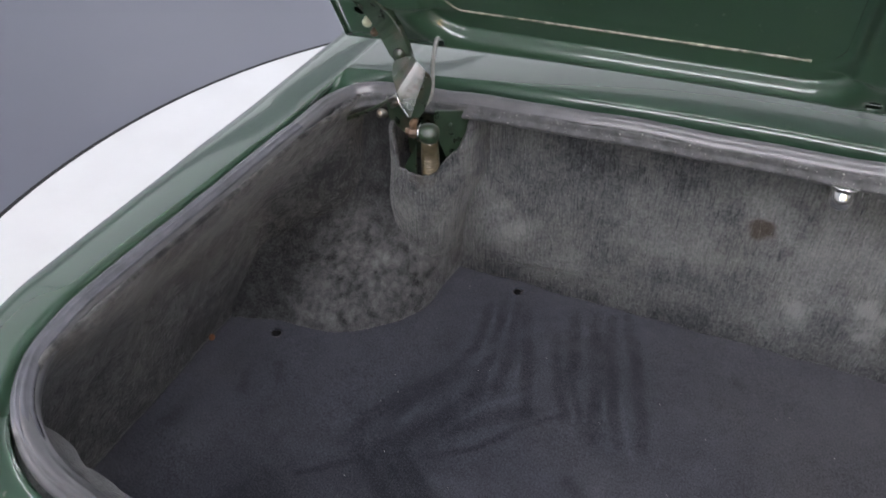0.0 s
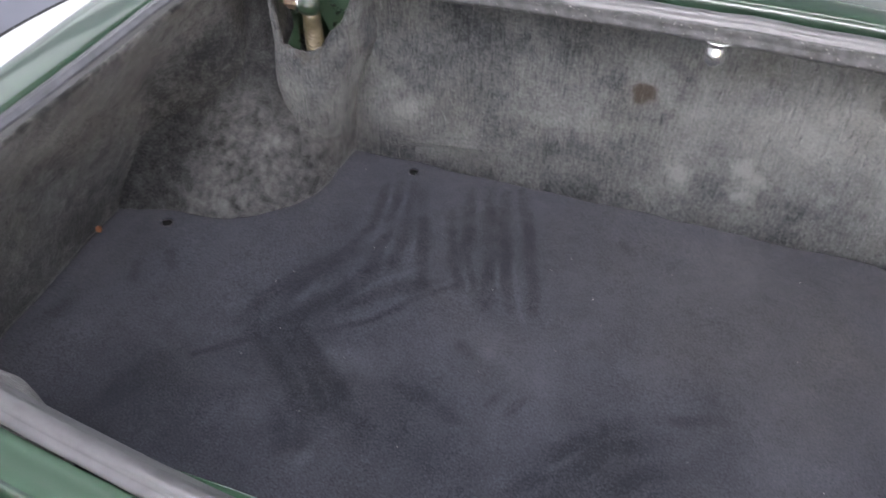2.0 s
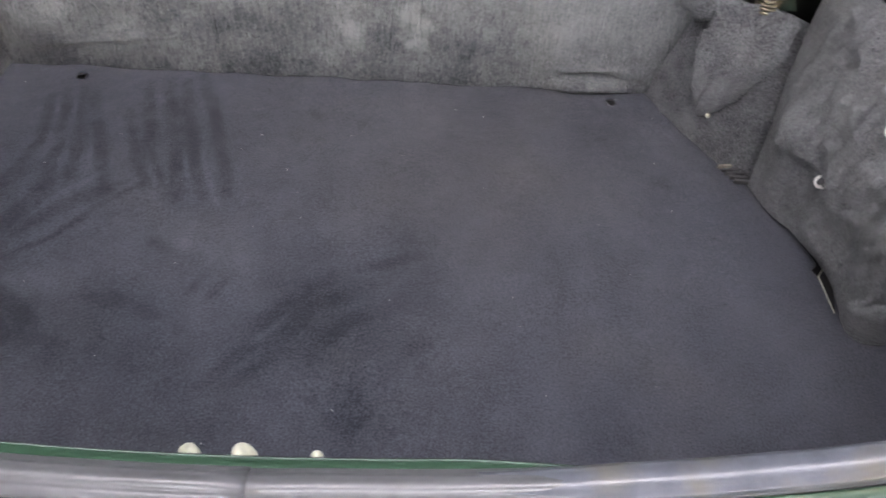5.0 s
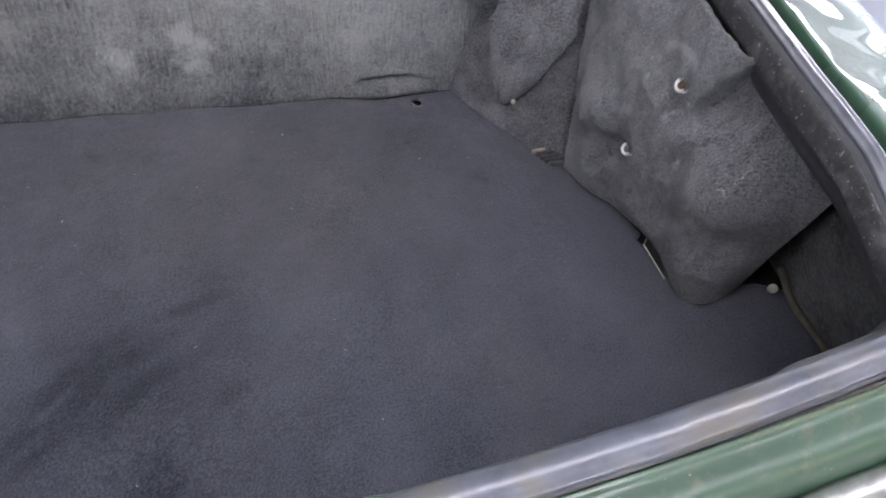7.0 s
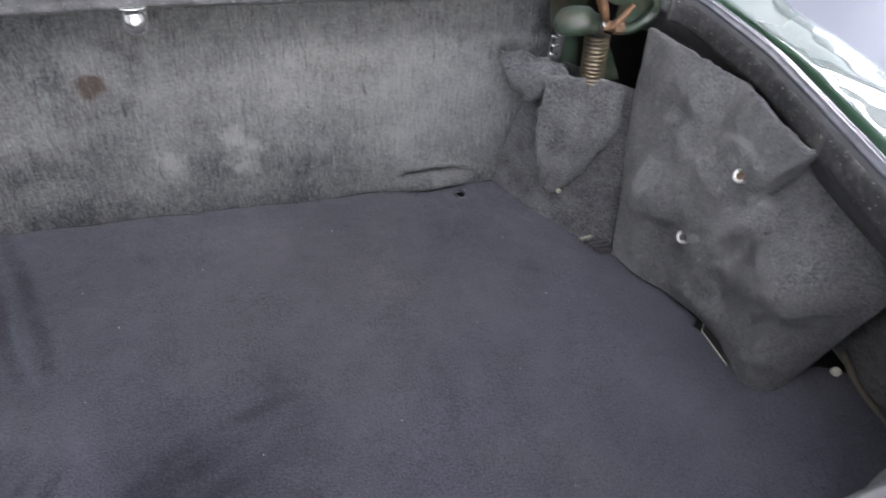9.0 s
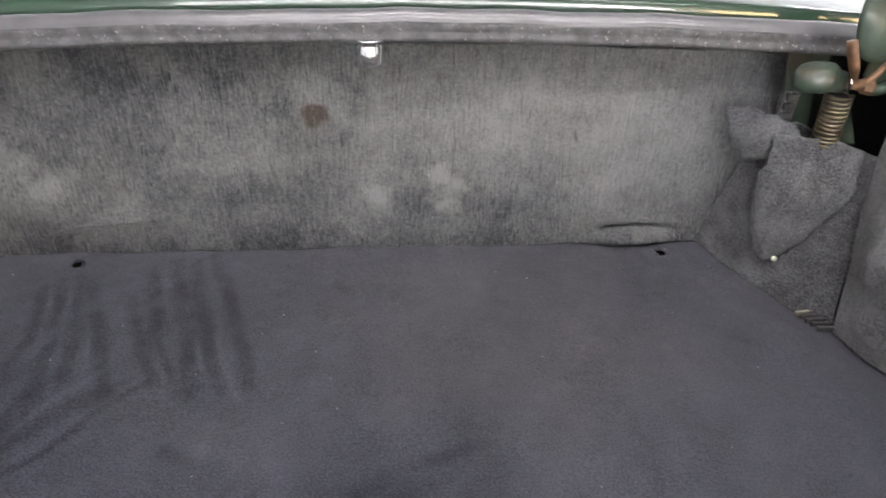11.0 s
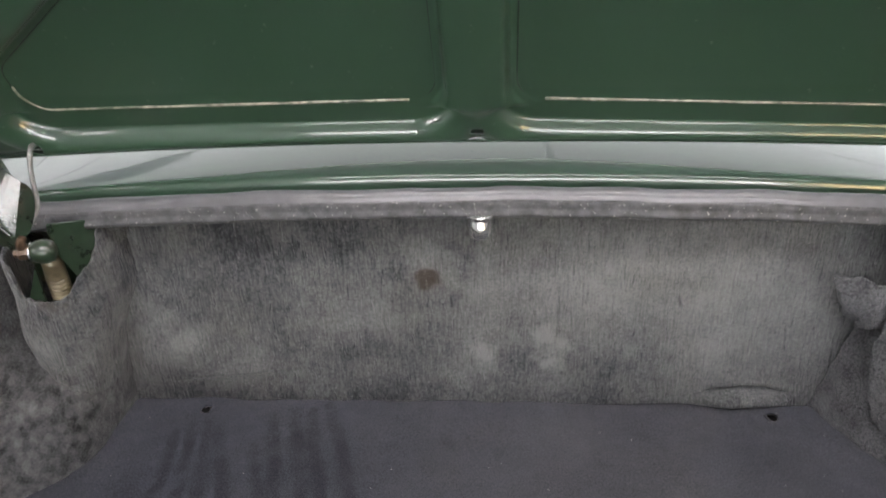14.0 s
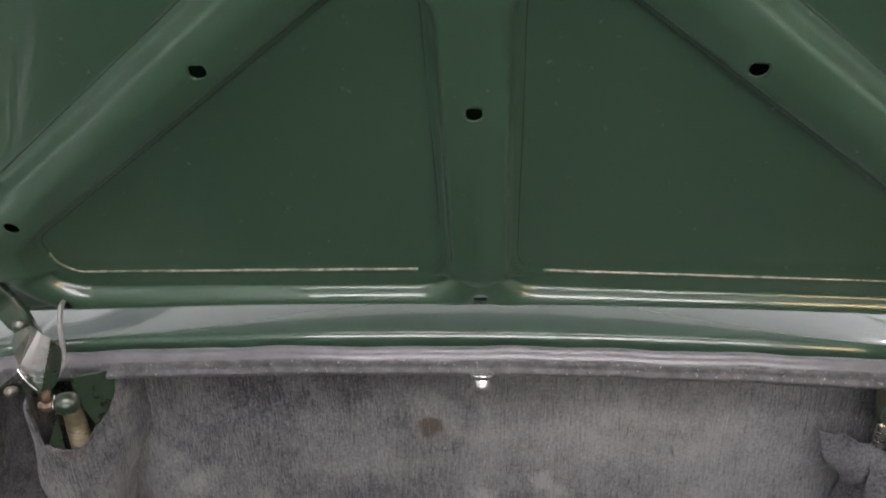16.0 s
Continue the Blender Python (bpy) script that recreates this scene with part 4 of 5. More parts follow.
def lower_half_right(h):
    """Plates, spring, knuckle and bent lever of the hinge beside the loose flap."""
    bm = bmesh.new()

    def plate(pts, thick):
        face = bm.faces.new([bm.verts.new(q) for q in pts])
        out = bmesh.ops.extrude_face_region(bm, geom=[face])
        bmesh.ops.translate(bm, vec=(0, thick, 0), verts=[q for q in out["geom"] if isinstance(q, bmesh.types.BMVert)])

    plate([(0.472, 0.690, 0.294), (0.473, 0.690, 0.268), (0.484, 0.689, 0.225), (0.498, 0.688, 0.180), (0.524, 0.686, 0.180), (0.514, 0.686, 0.236), (0.524, 0.690, 0.294)], 0.003)
    plate([(0.548, 0.662, 0.228), (0.550, 0.662, 0.176), (0.576, 0.664, 0.174)], 0.003)
    plate([(0.547, 0.652, 0.308), (0.541, 0.648, 0.270), (0.560, 0.652, 0.259), (0.586, 0.658, 0.268), (0.590, 0.658, 0.286), (0.570, 0.656, 0.306)], 0.003)
    part("bracket", bm_data("bracket", bm, GREEN_DULL), h, "dark green pressed steel bracket")
    v, f = lathe([(0.001, -0.01), (0.0125, -0.01), (0.0125, 0.072), (0.001, 0.074)], (0.5315, 0.655, 0.170), (-0.10, 0, 1), 14)
    part("spring_core", mesh_from("spring_core", v, f, SHELL), h)
    turns = 14
    coil = [(0.5315 - 0.0060 * a / (14 * turns) + 0.0140 * math.cos(a / 14 * 2 * math.pi), 0.655 + 0.0140 * math.sin(a / 14 * 2 * math.pi), 0.168 + 0.0056 * a / 14) for a in range(14 * turns)]
    v, f = tube(coil, 0.0021, 6)
    part("spring", mesh_from("spring", v, f, GREASE), h, "dull steel coil spring")
    # rounded knuckle housing over the spring
    v, f = lathe([(0.001, -0.030), (0.009, -0.0295), (0.0135, -0.026), (0.0170, -0.017), (0.0180, -0.006), (0.0172, 0.004), (0.0140, 0.010), (0.0120, 0.0110), (0.0110, 0.020), (0.001, 0.0205)], (0.496, 0.648, 0.268), (0.96, -0.28, 0.02), 26)
    v = [(q[0] + 0.25 * (q[2] - 0.268), q[1] + 0.0030 * fractal(q, 55.0, 2), 0.266 + (q[2] - 0.268) * (1.12 if q[2] > 0.268 else 0.92) + 0.0040 * fractal(q, 48.0, 3)) for q in v]
    part("pivot", mesh_from("pivot", v, f, GREEN_DULL), h, "rounded green knuckle housing")
    v, f = lathe([(0.0085, 0.0), (0.0112, 0.0008), (0.0108, 0.0028), (0.0080, 0.0034)], (0.5155, 0.636, 0.2705), (0.96, -0.28, 0.02), 18)
    part("washer", mesh_from("washer", v, f, CHROME), h)
    v, f = lathe([(0.001, -0.006), (0.0060, -0.006), (0.0062, 0.010), (0.0088, 0.011), (0.0086, 0.020), (0.0060, 0.023), (0.001, 0.0235)], (0.520, 0.633, 0.2690), (0.97, -0.2, -0.08), 8)
    part("bolt", mesh_from("bolt", v, f, ORANGE_RUST, False), h, "orange rusty pivot bolt")
    for run, r in ((((0.502, 0.634, 0.318), (0.506, 0.630, 0.304), (0.512, 0.628, 0.290), (0.518, 0.630, 0.276)), [0.0058, 0.0062, 0.0056, 0.0040]), (((0.551, 0.634, 0.292), (0.540, 0.628, 0.283), (0.530, 0.626, 0.274), (0.521, 0.630, 0.266)), [0.0030, 0.0036, 0.0036, 0.0030])):
        v, f = tube([Vector(q) for q in run], r, 8)
        part("link", mesh_from("link", v, f, ORANGE_RUST), h, "orange rusty link strap")
    # broad leaf at the foot of the arm
    bm = bmesh.new()
    leaf = [(0.503, 0.642, 0.348), (0.507, 0.640, 0.318), (0.514, 0.632, 0.298), (0.539, 0.630, 0.293), (0.560, 0.638, 0.314), (0.557, 0.645, 0.345), (0.552, 0.656, 0.372), (0.512, 0.654, 0.372)]
    vs = [bm.verts.new(q) for q in leaf]
    mid = bm.verts.new((0.530, 0.630, 0.332))
    for a in range(8):
        bm.faces.new((vs[a], vs[(a + 1) % 8], mid))
    cheek = part("cheek", bm_data("cheek", bm, GREEN_DULL, True), h, "sage green leaf of the hinge arm")
    rounded(cheek)
    thicken(cheek, 0.003)
    v, f = tube(spline([(0.562, 0.652, 0.348), (0.567, 0.650, 0.325), (0.576, 0.650, 0.306), (0.592, 0.652, 0.286), (0.588, 0.652, 0.266), (0.566, 0.646, 0.256), (0.545, 0.640, 0.258)], 28), [0.0058] * 10 + [0.0068] * 10 + [0.0062] * 8, 10)
    part("rod", mesh_from("rod", v, f, GREEN_DULL), h, "thick green bent lever")


def arm(h, P, sx):
    """The goose-neck that carries the lid."""
    # goose-neck arm: strip along a curve, wide pressed cheek in the middle
    mid = spline([P(0.536, 0.662, 0.330), P(0.538, 0.663, 0.342), P(0.540, 0.664, 0.354), P(0.547, 0.660, 0.374), P(0.572, 0.664, 0.412), P(0.598, 0.655, 0.446), P(0.618, 0.632, 0.490), P(0.626, 0.602, 0.545)], 26)
    wide = np.interp(np.arange(26), [0, 2, 5, 7, 9, 11, 13, 25], [0.006, 0.009, 0.0150, 0.0165, 0.0170, 0.0165, 0.0165, 0.0160])
    verts = []
    for k, p in enumerate(mid):
        d = (mid[min(k + 1, 25)] - mid[max(k - 1, 0)]).normalized()
        turn = 0.25 * math.exp(-((k - 5) / 3.5) ** 2)
        out_ = Vector((-(0.15 + turn) * sx, -0.93, -0.48 + turn * 0.6))
        side = d.cross(out_).normalized()
        face = side.cross(d).normalized()
        if face.y > 0:
            face = -face
        for a, b in ((-1.0, -0.008), (-0.98, 0.0), (-0.90, 0.0018), (0.90, 0.0018), (0.98, 0.0), (1.0, -0.008), (0.90, -0.009), (0.86, -0.001), (-0.86, -0.001), (-0.90, -0.009)):
            verts.append(p + side * (a * wide[k]) + face * b)
    n = 10
    faces = [(a * n + k, (a + 1) * n + k, (a + 1) * n + (k + 1) % n, a * n + (k + 1) % n) for a in range(25) for k in range(n)]
    faces += [tuple(range(n))[::-1], tuple(25 * n + k for k in range(n))]
    part("arm", mesh_from("arm", verts, faces, GREEN_METAL, False), h, "glossy green pressed hinge arm")
    for at, ax in ((P(0.5475, 0.6575, 0.373), (-sx * 0.2, -0.95, -0.1)), (P(0.603, 0.648, 0.456), (-sx * 0.2, -0.9, -0.3))):
        v, f = lathe([(0.0085, -0.003), (0.0085, 0.0015), (0.0055, 0.0025), (0.0050, 0.0055), (0.003, 0.0065)], at, ax, 12)
        part("bolt", mesh_from("bolt", v, f, GREEN_METAL), h)


def hinge(sx, label):
    """One boot hinge; sx is -1 for the one on the car's near-side, 1 for the other."""
    h = part("boot_hinge", None, car, label)

    def P(x, y, z):
        return (sx * x, y, z)
    arm(h, P, sx)
    if sx > 0:
        lower_half_right(h)
    else:
        lower_half_left(h, P, sx)


hinge(-1, "green boot hinge with coil spring and pressed arm")
hinge(1, "green boot hinge with steel spring and rusty pivot bolt")

# punched bright strip on the right hinge bracket
bm = bmesh.new()
box(bm, (0.472, 0.672, 0.200), (0.491, 0.676, 0.240), 0.001)
for k in range(3):
    box(bm, (0.4755, 0.6685, 0.204 + 0.012 * k), (0.4875, 0.673, 0.213 + 0.012 * k), 0.0022)
part("punched_strip", bm_data("punched_strip", bm, CHROME), car, "small punched bright metal strip")

# lamp wire from the lid into the boot
v, f = tube(spline([lid_point(-0.513, -0.018, -0.010), (-0.507, 0.684, 0.385), (-0.507, 0.672, 0.364), (-0.5045, 0.662, 0.337), (-0.503, 0.655, 0.325), (-0.508, 0.648, 0.316), (-0.512, 0.644, 0.308)], 40), 0.0031, 8)
part("wire", mesh_from("wire", v, f, rough_material("grey_wire", (0.22, 0.22, 0.21), 0.5)), car, "grey wire looping from lid to boot")

# boot lamp under the front lip
lamp = part("boot_lamp", None, car, "small chrome boot lamp under the front lip")
v, f = lathe([(0.004, 0.020), (0.0160, 0.020), (0.0168, 0.0175), (0.0105, 0.0155), (0.0118, 0.0110), (0.0138, 0.0050), (0.0143, 0.0), (0.0134, -0.0055), (0.0108, -0.0100), (0.0064, -0.0130), (0.0005, -0.0142)], (0.000, 0.683, 0.2800), (0, 0.12, 1), 28)
part("cap", mesh_from("cap", v, f, rough_material("satin_lamp", (0.84, 0.84, 0.83), 0.16, 0.92, 0.05, 40, 0.02)), lamp)
bm = bmesh.new()
box(bm, (-0.015, 0.684, 0.2960), (0.015, 0.716, 0.3020), 0.002)
part("mount", bm_data("mount", bm, FLANGE), lamp)

# striker studs on the rear lip
for sx_, sz, r, slant in ((-0.065, 0.2020, 0.0078, 0.0), (-0.024, 0.2050, 0.0092, 0.75), (0.030, 0.2020, 0.0050, 0.2)):
    v, f = lathe([(r, 0), (r, 0.040), (r * 0.94, 0.0455), (r * 0.7, 0.0495), (r * 0.1, 0.0510)], (sx_, 0.0560, sz - 0.0625), (0.06, -0.1, 1), 18)
    v = [(q[0], q[1], q[2] - slant * max(0.0, q[0] - sx_ + 0.3 * r) * (q[2] > sz - 0.03)) for q in v]
    part("stud", mesh_from("stud", v, f, WHITE_PLASTIC), car, "off-white worn nylon stud")
bm = bmesh.new()
box(bm, (-0.085, 0.046, 0.100), (0.046, 0.067, 0.1420), 0.001)
part("stud_plate", bm_data("stud_plate", bm, STEEL), car)

# ---- boot carpets ----
random.seed(4)


# brush marks in the pile, each a run of points and a half width
DARK_A = [((-0.406, 0.632), (-0.394, 0.550), (-0.405, 0.507), 0.0070), ((-0.388, 0.645), (-0.369, 0.546), (-0.369, 0.466), 0.0085), ((-0.368, 0.648), (-0.346, 0.553), (-0.340, 0.486), 0.0085), ((-0.351, 0.640), (-0.312, 0.528), (-0.290, 0.459), 0.0090),
          ((-0.282, 0.664), (-0.261, 0.591), (-0.254, 0.535), (-0.216, 0.461), 0.0085), ((-0.253, 0.672), (-0.219, 0.557), (-0.201, 0.455), 0.0090), ((-0.232, 0.672), (-0.203, 0.562), (-0.171, 0.465), 0.0085), ((-0.209, 0.684), (-0.182, 0.616), (-0.153, 0.522), (-0.136, 0.466), 0.0085), ((-0.294, 0.606), (-0.265, 0.521), (-0.241, 0.474), 0.0070)]
DARK_B = [((-0.390, 0.504), (-0.448, 0.431), (-0.481, 0.372), (-0.483, 0.335), 0.0130), ((-0.345, 0.486), (-0.389, 0.407), (-0.443, 0.335), 0.0140), ((-0.290, 0.462), (-0.336, 0.434), (-0.378, 0.398), 0.0120), ((-0.420, 0.470), (-0.455, 0.400), 0.0140),
          ((-0.470, 0.330), (-0.402, 0.282), (-0.353, 0.236), 0.0110), ((-0.411, 0.338), (-0.337, 0.285), (-0.305, 0.248), 0.0120), ((-0.440, 0.340), (-0.370, 0.285), (-0.335, 0.250), 0.0075),
          ((-0.520, 0.266), (-0.457, 0.316), (-0.425, 0.343), 0.0042), ((-0.385, 0.348), (-0.333, 0.385), (-0.290, 0.438), (-0.250, 0.473), 0.0046)]
DARK_C = [((-0.381, 0.226), (-0.349, 0.170), 0.0110), ((-0.345, 0.223), (-0.343, 0.186), 0.0100), ((-0.273, 0.307), (-0.228, 0.294), 0.0085), ((-0.214, 0.293), (-0.176, 0.284), 0.0090), ((-0.275, 0.255), (-0.293, 0.214), 0.0140), ((-0.250, 0.308), (-0.214, 0.294), 0.0090), ((-0.219, 0.388), (-0.188, 0.373), 0.0080),
          ((-0.154, 0.314), (-0.139, 0.346), 0.0050), ((-0.133, 0.306), (-0.113, 0.341), 0.0050), ((-0.674, 0.385), (-0.658, 0.338), 0.0070), ((-0.648, 0.417), (-0.614, 0.376), 0.0080), ((-0.556, 0.242), (-0.584, 0.168), 0.0160), ((-0.719, 0.298), (-0.723, 0.254), 0.0140)]
DARK_D = [((-0.080, 0.263), (-0.028, 0.318), (0.007, 0.344), 0.0100), ((-0.052, 0.250), (-0.006, 0.306), (0.046, 0.331), 0.0105), ((-0.013, 0.241), (0.035, 0.288), (0.088, 0.312), 0.0095), ((-0.117, 0.201), (-0.062, 0.262), 0.0080), ((-0.092, 0.199), (-0.040, 0.244), 0.0080), ((0.108, 0.381), (0.041, 0.358), 0.0075), ((0.122, 0.265), (0.093, 0.246), 0.0085),
          ((0.352, 0.602), (0.359, 0.590), 0.0100), ((0.423, 0.529), (0.444, 0.504), 0.0110), ((0.020, 0.606), (0.028, 0.599), 0.0080), ((0.020, 0.182), (0.060, 0.153), 0.0260), ((-0.045, 0.625), (-0.044, 0.615), 0.0080)]
PALE = [((-0.396, 0.624), (-0.376, 0.522), 0.0032), ((-0.371, 0.625), (-0.365, 0.570), (-0.382, 0.516), 0.0034), ((-0.299, 0.494), (-0.338, 0.459), (-0.373, 0.409), 0.0042), ((-0.330, 0.560), (-0.318, 0.500), 0.0030), ((-0.267, 0.656), (-0.242, 0.570), 0.0040), ((-0.260, 0.546), (-0.221, 0.455), 0.0036), ((-0.189, 0.548), (-0.145, 0.440), 0.0038), ((-0.206, 0.530), (-0.177, 0.460), 0.0034),
        ((-0.420, 0.425), (-0.436, 0.378), 0.0050), ((-0.459, 0.258), (-0.411, 0.190), 0.0260), ((-0.376, 0.312), (-0.297, 0.332), 0.0200), ((-0.187, 0.405), (-0.120, 0.380), 0.0240), ((-0.039, 0.287), (-0.079, 0.247), 0.0035), ((0.006, 0.309), (-0.018, 0.270), 0.0035), ((-0.326, 0.196), (-0.333, 0.169), 0.0070)]
SMUDGES = [(-0.400, 0.545, 0.06, -0.10), (-0.42, 0.42, 0.055, -0.10), (-0.33, 0.28, 0.06, -0.10), (0.03, 0.30, 0.07, -0.10), (-0.20, 0.57, 0.07, -0.10), (-0.575, 0.185, 0.10, -0.26), (-0.46, 0.14, 0.07, -0.12), (0.05, 0.31, 0.09, -0.08), (-0.64, 0.38, 0.08, -0.08), (-0.03, 0.28, 0.06, -0.16), (-0.50, 0.14, 0.30, -0.09), (-0.28, 0.26, 0.26, -0.07), (-0.42, 0.31, 0.07, -0.10), (-0.22, 0.25, 0.06, -0.08), (0.09, 0.385, 0.05, -0.06), (0.30, 0.40, 0.15, 0.08), (-0.10, 0.08, 0.20, -0.12), (0.25, 0.06, 0.16, -0.08), (0.12, 0.52, 0.16, 0.05)]


def nap(x, y):
    """Lie of the pile: brushed strokes, dark where it leans away and pale where it was combed back."""
    s = np.full(x.shape, 0.50)
    for bx, by, r, amount in SMUDGES:
        s += amount * np.exp(-((x - bx) ** 2 + (y - by) ** 2) / (r * r))
    rough = np.array([fractal((a, b, 5), 24.0, 3) for a, b in zip(x, y)])
    wide_ = np.array([fractal((a * 1.6, b * 0.8, 1.0), 9.0, 3) for a, b in zip(x, y)])
    for rows, depth, soft in ((DARK_A, -0.29, 0.6), (DARK_B, -0.23, 0.75), (DARK_C, -0.20, 0.25), (DARK_D, -0.19, 0.4), (PALE, 0.20, 0.4)):
        least = np.zeros(x.shape)
        for *run, width in rows:
            bits = [math.dist(a, b) for a, b in zip(run, run[1:])]
            gone = 0.0
            for (ax, ay), (bx, by), bit in zip(run, run[1:], bits):
                dx, dy = bx - ax, by - ay
                w = np.clip(((x - ax) * dx + (y - ay) * dy) / (dx * dx + dy * dy), 0, 1)
                bend = 0.0034 * rough
                d = np.hypot(x - ax - w * dx - bend, y - ay - w * dy - 0.5 * bend)
                along = (gone + w * bit) / sum(bits)
                fade = soft + (1 - soft) * smooth_step(0.0, 0.24, along) * smooth_step(1.0, 0.72, along)
                least = np.maximum(least, fade / (1 + (d / width) ** 5))
                gone += bit
        s += depth * least * np.clip(0.90 + 0.8 * rough, 0.3, 1.5)
    return s + 0.10 * wide_ + 0.05 * rough


RIGHT_EDGE = [(0.018, 0.742), (0.18, 0.742), (0.25, 0.736), (0.283, 0.722), (0.296, 0.695), (0.301, 0.612), (0.338, 0.606), (0.348, 0.592), (0.383, 0.578), (0.392, 0.588), (0.43, 0.575), (0.515, 0.545), (0.58, 0.492), (0.64, 0.462), (0.71, 0.430)]
LEFT_EDGE = [(0.018, -0.758), (0.540, -0.756), (0.600, -0.560), (0.660, -0.520), (0.71, -0.510)]


def edge_at(y, rows, tuck):
    return float(np.interp(y, [r[0] for r in rows], [r[1] for r in rows])) + tuck


ROWS_Y, COLS_X = 240, 500
verts = []
for j in range(ROWS_Y):
    y = 0.018 + 0.692 * j / (ROWS_Y - 1)
    left, right = edge_at(y, LEFT_EDGE, -0.010), edge_at(y, RIGHT_EDGE, 0.012)
    for i in range(COLS_X):
        x = left + (right - left) * i / (COLS_X - 1)
        ragged = 0.0015 * fractal((y, 4, 4), 70.0, 2) if i > COLS_X - 3 else 0.0
        verts.append([x + ragged, y, 0.0012 * fractal((x, y, 0), 7.0, 3) + 0.0004 * fractal((x, y, 9), 60.0, 2)])
drop = set()
for hx, hy in ((-0.676, 0.457), (-0.378, 0.675), (0.378, 0.675)):
    c = min(range(len(verts)), key=lambda k: (verts[k][0] - hx) ** 2 + (verts[k][1] - hy) ** 2)
    for di in range(-2, 3):
        for dj in range(-2, 3):
            if max(abs(di), abs(dj)) < 2:
                drop.add(c + dj * COLS_X + di)
                continue
            a = math.atan2(dj, di)
            q = verts[c + dj * COLS_X + di]
            q[0], q[1], q[2] = hx + 0.0074 * math.cos(a), hy + 0.0074 * math.sin(a), q[2] - 0.0006
# stray lint lies on the pile
floor_carpet = thing("boot_floor_carpet", "charcoal blue-grey boot floor carpet with dark brush marks", "carpet")
keep = [(a, d, c, b) for a, b, c, d in grid_faces(ROWS_Y, COLS_X) if not drop.intersection((a, b, c, d))]
used = sorted({k for q in keep for k in q})
index = {k: n for n, k in enumerate(used)}
verts = [verts[k] for k in used]
me = mesh_from("carpet_sheet", verts, [tuple(index[k] for k in q) for q in keep], FLOOR_CARPET)
set_attr(me, "wear", list(nap(np.array([p[0] for p in verts]), np.array([p[1] for p in verts]))))
# brownish dust trodden into the middle and the far side
set_attr(me, "soil", [min(1.0, max(0.0, 1.1 * math.exp(-((p[0] - 0.16) / 0.30) ** 2 - ((p[1] - 0.55) / 0.20) ** 2) + 0.35 * fractal((p[0], p[1], 6), 6.0, 4))) for p in verts])
thicken(part("carpet_sheet", me, floor_carpet), 0.004)
random.seed(11)
LINT = rough_material("pale_lint", (0.42, 0.42, 0.40), 0.8)
lint_v, lint_f = [], []
for k in range(46):
    x, y, a, l = random.uniform(-0.55, 0.45), random.uniform(0.10, 0.66), random.uniform(0, 6.28), random.uniform(0.0006, 0.0022)
    v, f = tube([(x, y, 0.0022), (x + l * math.cos(a), y + l * math.sin(a), 0.0028)], 0.00035, 4)
    lint_f += [tuple(q + len(lint_v) for q in face) for face in f]
    lint_v += v
tagged(part("lint", mesh_from("lint", lint_v, lint_f, LINT), None), "tiny pale lint crumbs on the floor carpet", "lint", kind="stuff")

# front wall carpet
LIGHT_SPOTS = [(0.06, 0.20, 0.13, 0.13), (0.004, 0.080, 0.015, 0.70), (0.080, 0.108, 0.013, 0.75), (0.104, 0.092, 0.012, 0.65), (0.091, 0.064, 0.014, 0.60), (-0.395, 0.092, 0.022, 0.50), (-0.42, 0.136, 0.02, 0.22), (-0.302, 0.068, 0.03, 0.20), (0.018, 0.19, 0.028, 0.22), (-0.009, 0.18, 0.018, 0.12), (0.0, 0.24, 0.03, 0.16),
               (-0.067, 0.238, 0.022, 0.24), (-0.142, 0.16, 0.05, 0.16), (-0.224, 0.177, 0.04, 0.14), (0.20, 0.17, 0.12, 0.20), (0.34, 0.13, 0.10, 0.22), (0.418, 0.087, 0.025, 0.16)]
DARK_SPOTS = [(-0.09, 0.095, 0.06, -0.26), (0.05, 0.065, 0.025, -0.22), (0.156, 0.045, 0.05, -0.22), (0.22, 0.09, 0.05, -0.20), (-0.30, 0.22, 0.08, -0.16), (-0.187, 0.255, 0.05, -0.14), (-0.166, 0.065, 0.04, -0.18), (0.04, 0.125, 0.025, -0.16), (-0.02, 0.235, 0.01, -0.22), (-0.02, 0.205, 0.012, -0.18),
              (0.05, 0.045, 0.04, -0.12), (-0.25, 0.105, 0.05, -0.10), (-0.44, 0.03, 0.05, -0.10), (0.0, 0.30, 0.10, -0.10), (-0.35, 0.28, 0.12, -0.14)]


def wall_tone(x, y, z):
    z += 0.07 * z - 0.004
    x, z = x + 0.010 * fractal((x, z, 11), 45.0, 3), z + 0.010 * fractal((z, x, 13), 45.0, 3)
    # worn spots and mottling; the last term paints shade along the foot
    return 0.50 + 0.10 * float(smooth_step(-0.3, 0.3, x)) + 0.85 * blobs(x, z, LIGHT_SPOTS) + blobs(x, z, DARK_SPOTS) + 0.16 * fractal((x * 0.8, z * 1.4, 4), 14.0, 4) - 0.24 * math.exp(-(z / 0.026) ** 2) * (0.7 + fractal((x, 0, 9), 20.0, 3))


def wall_stain(x, y, z):
    d = math.hypot((x + 0.064) / 0.0190, (z - 0.187) / 0.0170) + 0.45 * fractal((x, z, 7), 45.0, 3)
    return float(np.clip((1.0 - d) * 2.0, 0, 0.88))


